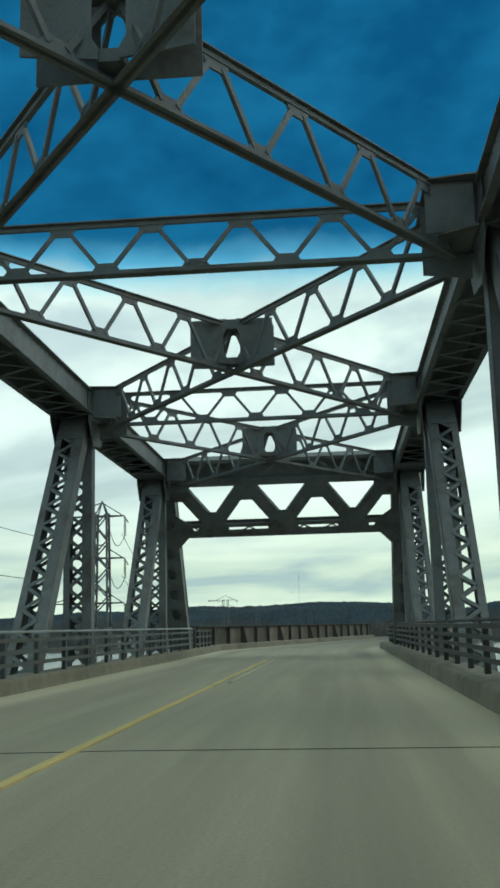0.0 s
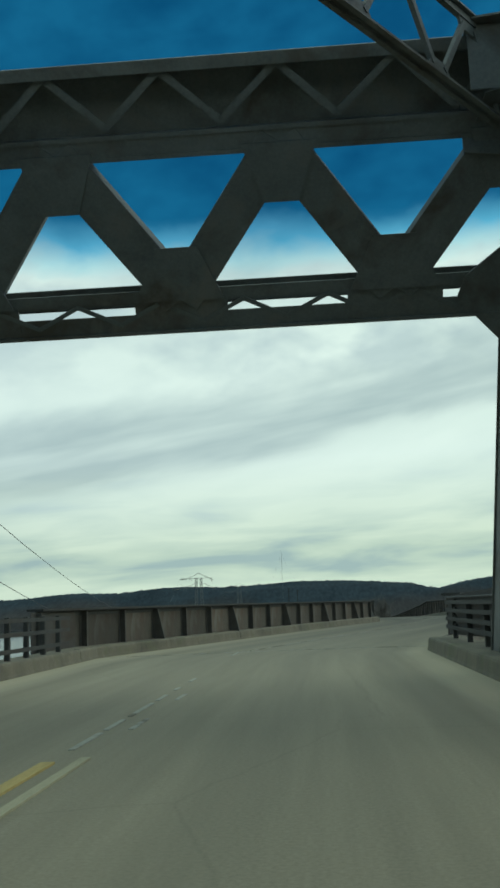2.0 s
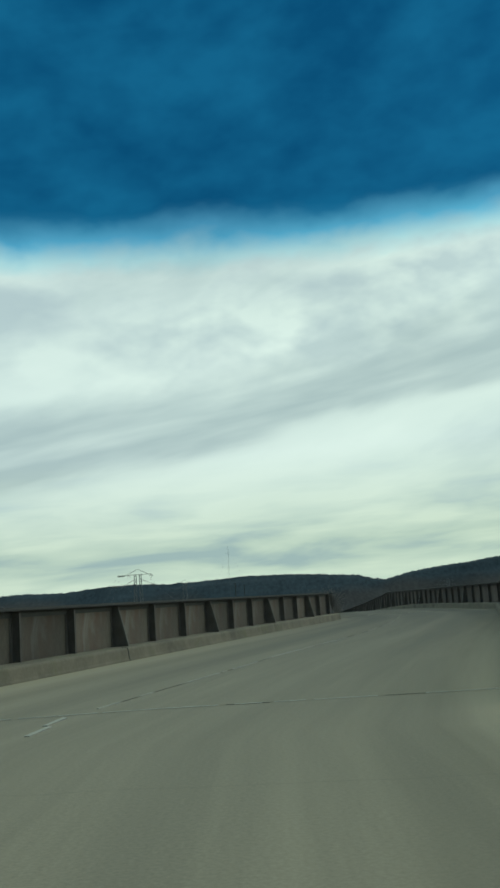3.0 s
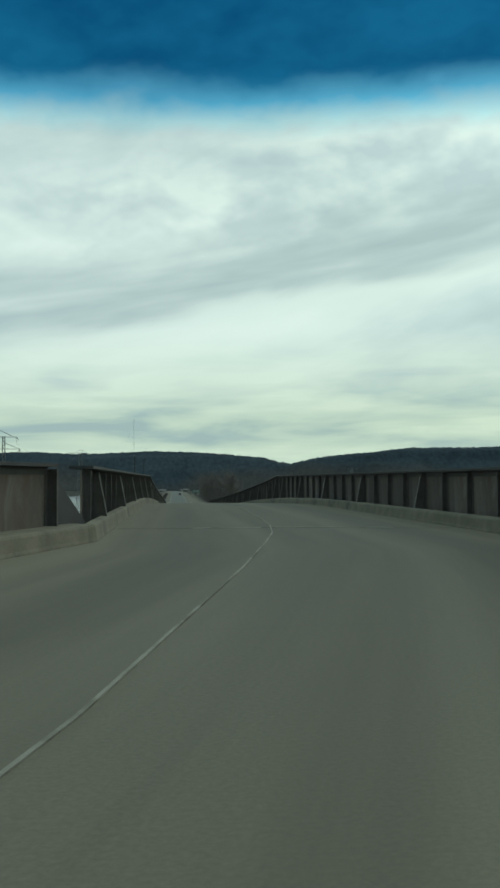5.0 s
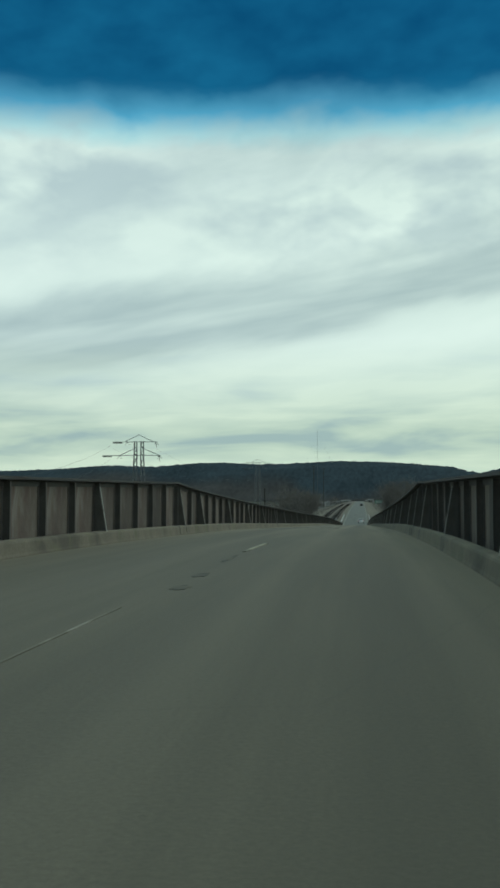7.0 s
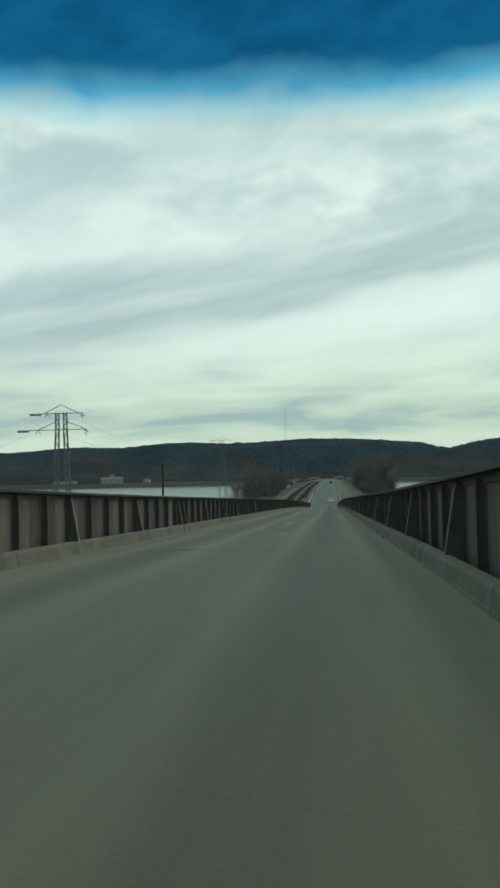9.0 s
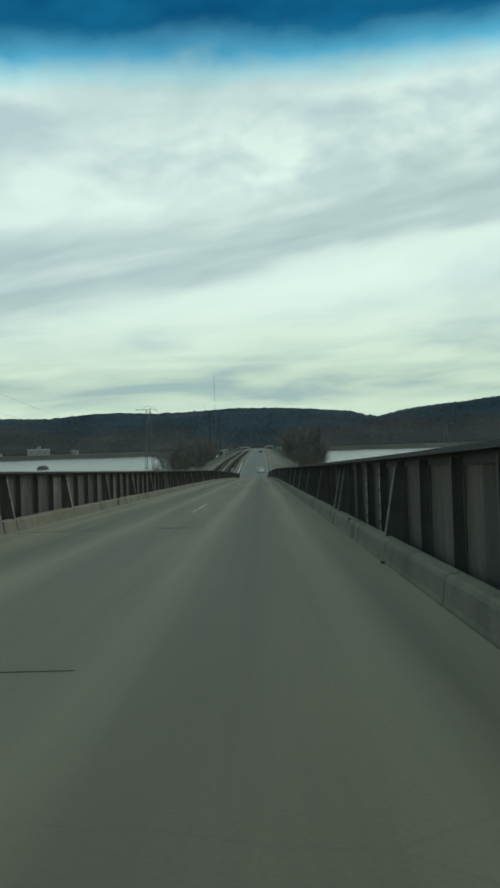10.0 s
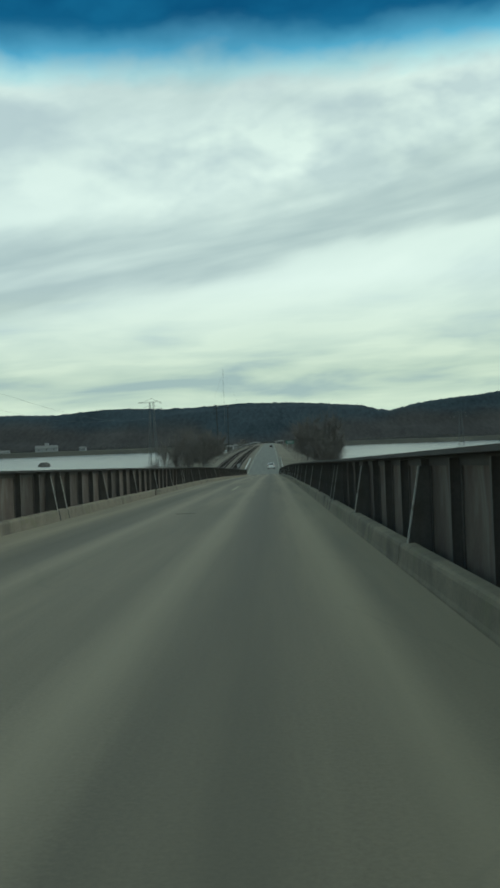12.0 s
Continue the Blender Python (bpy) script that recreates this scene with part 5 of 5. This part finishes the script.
# brush along the water's edge and woods at the foot of the hills, too many to count
bm_v, bm_f = [], []
rnd = random.Random(5)
for k in range(14000):
    s = rnd.choice((-1, 1))
    y = END + 6 + 680 * rnd.random() ** 1.3
    x = (-(15.5 + 20 * rnd.random()) if s < 0 else 10 + 18 * rnd.random())
    z = deck_z(y) - 0.8 - max(0, abs(x) - (15 if s < 0 else 9)) * 0.32
    h = rnd.uniform(0.5, 3.0) * (0.5 if abs(x) < 12 else 1.0)
    w = rnd.uniform(0.02, 0.08)
    a = rnd.uniform(0, math.tau)
    i = len(bm_v)
    dx, dy = math.cos(a) * w, math.sin(a) * w
    bm_v += [(x - dx, y - dy, z - 0.2), (x + dx, y + dy, z - 0.2), (x + rnd.gauss(0, 0.5), y + rnd.gauss(0, 0.5), z + h)]
    bm_f.append((i, i + 1, i + 2))
me = bpy.data.meshes.new("bank_brush")
me.from_pydata(bm_v, [], bm_f)
me.materials.append(BARK)
tagged(new("bank_brush", me), "dry brown brush along the causeway banks", "brush", kind="stuff")


def far_woods():
    """A ragged band of leafless trees along the far shore."""
    rnd = random.Random(8)
    v, f = [], []
    for k in range(26000):
        az = radians(rnd.uniform(-32, 34))
        u = 0.07 * rnd.random() ** 1.3
        r = 2625 + 380 * u
        ground = hill_z(math.degrees(az), u)
        h = rnd.uniform(8, 15) * (0.7 + 0.5 * noise.noise((math.degrees(az) * 0.4, 0, 0)))
        w = rnd.uniform(1.5, 4.5)
        x, y = r * math.sin(az), r * math.cos(az)
        i = len(v)
        t = rnd.uniform(0.35, 0.65)
        v += [(x - w * 0.25, y, ground - 1), (x + w * 0.25, y + 0.5, ground - 1), (x + w, y, ground + h * t), (x + w * rnd.uniform(-0.3, 0.3), y + rnd.uniform(-1, 1), ground + h), (x - w, y + 0.5, ground + h * rnd.uniform(0.4, 0.7))]
        f.append((i, i + 1, i + 2, i + 3, i + 4))
    me = bpy.data.meshes.new("far_woods")
    me.from_pydata(v, [], f)
    me.materials.append(WOODS)
    tagged(new("far_woods", me), "dark leafless woods at the foot of the hills", "woods", kind="stuff")


far_woods()


# ---- far shore town ----
def house(at, size, wall, roof, turn, label):
    g = thing("house", label, "house", at, group="far shore houses")
    g.matrix_world = pose(*at, 0, 0, turn)
    w, d, h = size
    bm = bmesh.new()
    box(bm, (-w / 2, -d / 2, -1), (w / 2, d / 2, h))
    part("wall", bm, wall, g)
    bm = bmesh.new()
    rise = min(w, d) * 0.28
    a = [(-w / 2 - 0.5, -d / 2 - 0.5, h - 0.1), (w / 2 + 0.5, -d / 2 - 0.5, h - 0.1), (w / 2 + 0.5, d / 2 + 0.5, h - 0.1), (-w / 2 - 0.5, d / 2 + 0.5, h - 0.1), (-w / 2 - 0.5, 0, h + rise), (w / 2 + 0.5, 0, h + rise)]
    vs = [bm.verts.new(p) for p in a]
    for f in ((0, 1, 5, 4), (2, 3, 4, 5), (0, 4, 3), (1, 2, 5), (3, 2, 1, 0)):
        bm.faces.new([vs[i] for i in f])
    part("roof", bm, roof, g)
    for k in range(min(3, max(2, int(w / 4)))):
        bm = bmesh.new()
        x = -w / 2 + (k + 0.5) * w / min(3, max(2, int(w / 4)))
        box(bm, (x - 0.6, -d / 2 - 0.04, h * 0.35), (x + 0.6, -d / 2 + 0.02, h * 0.75))
        part("window", bm, GLASS_DARK, g)
    return g


rnd = random.Random(21)
for k in range(22):
    y = 1250 + 420 * rnd.random()
    x = rnd.uniform(-46, -14) if k % 4 else rnd.uniform(10, 15)
    house((x, y, deck_z(y) - 1.0 - max(0, abs(x) - 15) * 0.12), (rnd.uniform(3, 7), rnd.uniform(4, 6), rnd.uniform(2.0, 3.0)), WALL_GREY if k % 3 else WALL_PALE, ROOF_GREY, rnd.uniform(-20, 20), "small weathered far shore house with grey roof")
house((-529, 2530, WATER_Z + 10.5), (52, 20, 10), WALL_PALE, ROOF_GREY, 8, "long pale waterside hall with grey roof")
house((-536, 2565, WATER_Z + 10.5), (9, 7, 20), WALL_PALE, ROOF_GREY, 4, "narrow pale waterside tower with grey roof")
house((-445, 2540, WATER_Z + 10.0), (15, 11, 7.5), WALL_PALE, ROOF_GREY, -12, "small pale waterside house with grey roof")
house((-642, 2515, WATER_Z + 8.5), (56, 15, 5), WALL_PALE, ROOF_GREY, 3, "long low waterside shed with grey roof")

g = thing("roadside_sign", "pale green large road sign on two posts", "sign", (14.6, 838, deck_z(838) - 1.2))
for x in (-1.8, 1.8):
    bm = bmesh.new()
    tube(bm, (x, 0, 0), (x, 0, 4.45), 0.14, 8)
    part("post", bm, PIPE, g)
bm = bmesh.new()
box(bm, (-2.6, -0.12, 2.4), (2.6, -0.03, 4.4), None, 0.03)
part("board", bm, SIGN_GREEN, g)
bm = bmesh.new()
for z, w in ((3.95, 2.1), (3.4, 2.3), (2.85, 1.6)):
    box(bm, (-w, -0.14, z - 0.18), (w, -0.121, z + 0.18))
part("lettering_bars", bm, WALL_PALE, g)

g = thing("round_road_sign", "small round white road sign on a post", "sign", (-5.6, END + 6, deck_z(END + 6) - 0.3))
bm = bmesh.new()
tube(bm, (0, 0, 0), (0, 0, 2.6), 0.05, 8)
part("post", bm, PIPE, g)
bm = bmesh.new()
tube(bm, (0, -0.06, 2.4), (0, -0.03, 2.4), 0.42, 20)
part("disc", bm, WALL_PALE, g)

bm = bmesh.new()
bmesh.ops.create_icosphere(bm, subdivisions=4, radius=5.0, matrix=pose(0, 0, 0.3) @ Matrix.Diagonal((2.2, 1.6, 0.85, 1)))
for v in bm.verts:
    v.co += Vector((noise.noise(v.co * 0.4), noise.noise(v.co * 0.4 + Vector((9, 0, 0))), noise.noise(v.co * 0.4 + Vector((0, 9, 0))))) * 1.8
o = finish("river_islet", bm, WOODS)
o.matrix_world = pose(-164.5, 900, WATER_Z) @ Matrix.Diagonal((0.42, 0.40, 0.66, 1))
tagged(o, "small dark wooded islet in the river", "islet")


# ---- cars ahead on the road ----
def car(at, paint, label):
    g = thing("car", label, "car", at, group="cars on the road")
    prof = [(-2.05, 0.32), (-2.12, 0.62), (-2.02, 0.98), (-1.72, 1.36), (-1.20, 1.50), (0.15, 1.48), (0.95, 1.02), (1.85, 0.86), (2.12, 0.66), (2.10, 0.32)]
    bm = bmesh.new()
    rings = []
    for x, pinch in ((-0.88, 0.86), (-0.82, 0.97), (-0.4, 1.0), (0.4, 1.0), (0.82, 0.97), (0.88, 0.86)):
        ring = []
        for y, z in prof:
            zz = 0.32 + (z - 0.32) * pinch
            xx = x * (1.0 if z < 0.99 else 0.82)
            ring.append(bm.verts.new((xx, y * (0.985 if abs(x) > 0.85 else 1), zz)))
        rings.append(ring)
    for r, q in zip(rings, rings[1:]):
        for k in range(len(prof)):
            bm.faces.new((r[k], q[k], q[(k + 1) % len(prof)], r[(k + 1) % len(prof)]))
    bm.faces.new(rings[0])
    bm.faces.new(rings[-1][::-1])
    bmesh.ops.recalc_face_normals(bm, faces=bm.faces[:])
    part("body", bm, paint, g, smooth=False)
    bm = bmesh.new()
    plate(bm, [(-0.62, -2.02, 1.03), (0.62, -2.02, 1.03), (0.54, -1.76, 1.36), (-0.54, -1.76, 1.36)], (0, -0.75, 0.65), 0.03)
    part("rear_window", bm, GLASS_DARK, g)
    for s in (-1, 1):
        bm = bmesh.new()
        plate(bm, [(s * 0.80, -1.6, 1.02), (s * 0.80, 0.5, 1.02), (s * 0.73, 0.1, 1.40), (s * 0.73, -1.25, 1.42)], (1, 0, 0.2), 0.03)
        part("side_window", bm, GLASS_DARK, g)
        bm = bmesh.new()
        box(bm, (s * 0.72 - 0.12, -2.14, 0.68), (s * 0.72 + 0.12, -2.04, 0.93), None, 0.02)
        part("tail_light", bm, TAIL_RED, g)
        for y in (-1.3, 1.3):
            bm = bmesh.new()
            tube(bm, (s * 0.68, y, 0.32), (s * 0.88, y, 0.32), 0.32, 16)
            w = part("wheel", bm, RUBBER, g)
            bm = bmesh.new()
            tube(bm, (s * 0.87, y, 0.32), (s * 0.90, y, 0.32), 0.19, 12)
            part("rim", bm, PIPE, w)
    bm = bmesh.new()
    box(bm, (-0.80, -2.17, 0.36), (0.80, -2.02, 0.60), None, 0.03)
    part("bumper", bm, paint, g)
    bm = bmesh.new()
    box(bm, (-0.26, -2.185, 0.62), (0.26, -2.10, 0.74))
    part("plate", bm, WALL_PALE, g)
    return g


car((1.75, 426, deck_z(426)), CAR_WHITE, "white car driving ahead beyond the bridge")
car((1.9, 760, deck_z(760)), CAR_DARK, "dark car far ahead on the causeway road")


# ---- joints, markers and small wear on the deck ----
def cross_joint(y, material, width, turn=0.0, span=(0.0, 1.0), label="dark steel expansion joint across the road", lift=0.0035):
    l, r = edge_x(LEFT_EDGE, y) + 0.02, edge_x(RIGHT_EDGE, y) - 0.02

    def rise(x, yy):
        mid = centre_x(yy)
        return lift - 0.02 * min(1.0, abs(x - mid) / 3.7)

    bm = bmesh.new()
    n = 10
    for k in range(n):
        a, b = (l + (r - l) * (span[0] + (span[1] - span[0]) * i / n) for i in (k, k + 1))
        ya, yb = y + turn * (a - l), y + turn * (b - l)
        bar(bm, (a, ya, deck_z(ya) + rise(a, ya)), (b, yb, deck_z(yb) + rise(b, yb)), width, 0.003)
    tagged(finish("deck_joint", bm, material), label, "joint", kind="structure")


cross_joint(9.5, JOINT, 0.024)
cross_joint(86.0, JOINT_FAINT, 0.016)
for y, a, b in ((142.95, 0.05, 0.62), (157.8, 0.02, 0.30), (157.8, 0.45, 0.58)):
    cross_joint(y, JOINT_FAINT, 0.014, 0.0, (a, b))
for a, b in ((0.0, 0.34), (0.61, 0.665), (0.81, 0.86)):
    cross_joint(48.45, JOINT_FAINT, 0.02, 0.0, (a, b))
for a, b in ((0.02, 0.10), (0.12, 0.19), (0.21, 0.34), (0.35, 0.45), (0.455, 0.60), (0.62, 0.655), (0.67, 0.71), (0.72, 0.80), (0.86, 0.97)):
    cross_joint(48.45, JOINT_PALE, 0.030, 0.0, (a, b), "pale broken mortar along the road joint", 0.0055)
for a, b in ((0.22, 0.28), (0.30, 0.42), (0.46, 0.70), (0.72, 0.80)):
    cross_joint(86.07, JOINT_PALE, 0.026, 0.0, (a, b), "pale broken mortar along the road joint", 0.006)
for y, n in ((110.7, 3.9), (164.5, 7.6), (217.5, 9.0), (262, 6), (298, 6), (334, 6)):
    stripe("lane_dash", (-0.05, y), (-0.03, y + n), 0.075, WHITE, "worn white lane dash on the concrete road")
seam = [(-8.30, 48.9), (-7.62, 51.5), (-6.85, 54.4), (-6.35, 56.5), (-4.71, 62.1), (-3.8, 65.5), (-2.6, 71), (-1.5, 77.5), (-0.9, 81.5), (-0.55, 84.1), (-0.30, 87.1), (-0.16, 91), (-0.08, 96), (-0.05, 102)]
for a, b in zip(seam, seam[1:]):
    stripe("sealed_seam", a, b, 0.022, SEAM if a[1] < 60 else SEAM_OLD, "thin pale sealed seam along the road", 0.006)


def curb_marker(x, y):
    g = thing("curb_marker", "short rusty drain pipe and bracket on the curb face", "drain", (x, y, deck_z(y)), group="curb drains")
    bm = bmesh.new()
    tube(bm, (0, 0, 0.0), (0, 0, 0.27), 0.022, 8)
    part("pipe", bm, STIFF, g)
    bm = bmesh.new()
    box(bm, (-0.015, -0.25, 0.02), (0.02, -0.12, 0.22), None, 0.008)
    part("bracket", bm, STIFF, g)


for y in (154.2, 196, 240):
    curb_marker(3.37, y)
for y in (174.0, 214, 250):
    curb_marker(-3.37, y)


def curb_drain(side, y, wide=0.016):
    """A dark open joint down the curb face and over its top."""
    line = RIGHT_EDGE if side > 0 else LEFT_EDGE
    g = thing("curb_drain", "dark narrow open joint across the curb", "drain", (edge_x(line, y), y, deck_z(y)), group="curb joints")
    bm = bmesh.new()
    plate(bm, [(side * u, 0, z) for u, z in ((-0.039, -0.015), (-0.039, 0.0), (-0.026, 0.036), (-0.006, 0.196), (0.010, 0.231), (0.045, 0.246), (0.13, 0.252), (0.13, 0.15), (0.05, -0.015))], (0, 1, 0), 2 * wide)
    part("slot", bm, JOINT if wide > 0.02 else JOINT_FAINT, g)


for y in (21.5, 36.6):
    curb_drain(1, y)
for y, w in ((46.9, 0.016), (58.4, 0.03)):
    curb_drain(-1, y, w)

# dark stanchion beside the foot of the end post
g = thing("stanchion", "dark steel stanchion beside the sloping end post", "post", (axis_x(41.4) - 4.30, 41.4, deck_z(41.4) + 0.2))
bm = bmesh.new()
box(bm, (-0.07, -0.05, 0), (0.07, 0.05, 2.0), None, 0.01)
part("shaft", bm, FLANGE, g)
bm = bmesh.new()
box(bm, (-0.11, -0.11, 0), (0.11, 0.11, 0.03))
part("base_plate", bm, FLANGE, g)


# open joints in the curb faces: two dark ones at each pier, faint ones at the knees between
for y0 in PIERS[:4]:
    for s in (1, -1):
        for off, wide in ((-0.55, 0.06), (0.55, 0.035), (7.1, 0.005), (14.6, 0.012), (21.6, 0.005), (28.8, 0.008)):
            curb_drain(s, y0 + off, wide)

# small clump of moss and litter in the gutter
bm = bmesh.new()
rnd = random.Random(77)
for k in range(40):
    a, r = rnd.uniform(0, math.tau), 0.085 * rnd.random() ** 0.6
    p = Vector((r * math.cos(a), 1.3 * r * math.sin(a), 0.002))
    q = p + Vector((rnd.gauss(0, 0.03), rnd.gauss(0, 0.03), rnd.uniform(0.02, 0.06)))
    side = Vector((rnd.gauss(0, 1), rnd.gauss(0, 1), 0)).normalized() * 0.014
    bm.faces.new([bm.verts.new(v) for v in (p - side, p + side, q + side * 0.6, q - side * 0.6)])
o = finish("gutter_weed", bm, WEED)
o.matrix_world = pose(3.33, 149.0, deck_z(149.0) - 0.018) @ Matrix.Scale(0.55, 4)
tagged(o, "small dark green weed clump in the gutter", "weed")


def road_patch(x, y, w, d, seed):
    """A thin ragged bitumen repair on the road."""
    rnd = random.Random(seed)
    bm = bmesh.new()
    ring = []
    for k in range(18):
        a, r = k * math.tau / 18, rnd.uniform(0.65, 1.1)
        px, py = x + w * r * math.cos(a), y + d * r * math.sin(a)
        ring.append((px, py, deck_z(py) - 0.02 * abs(px - centre_x(py)) / 3.4 + 0.0035))
    plate(bm, ring, (0, 0, 1), 0.003)
    tagged(finish("road_patch", bm, PATCH), "dark ragged bitumen patch on the concrete road", "road patch", group="road repairs", kind="structure")


for k, (x, y, w, d) in enumerate(((0.12, 103.8, 0.10, 0.30), (0.07, 105.4, 0.10, 0.35), (-0.02, 108.6, 0.06, 1.1), (0.12, 157.5, 0.34, 0.10), (-1.39, 143.5, 0.3, 0.08), (-0.31, 194.3, 0.28, 0.25))):
    road_patch(x, y, w, d, 40 + k)
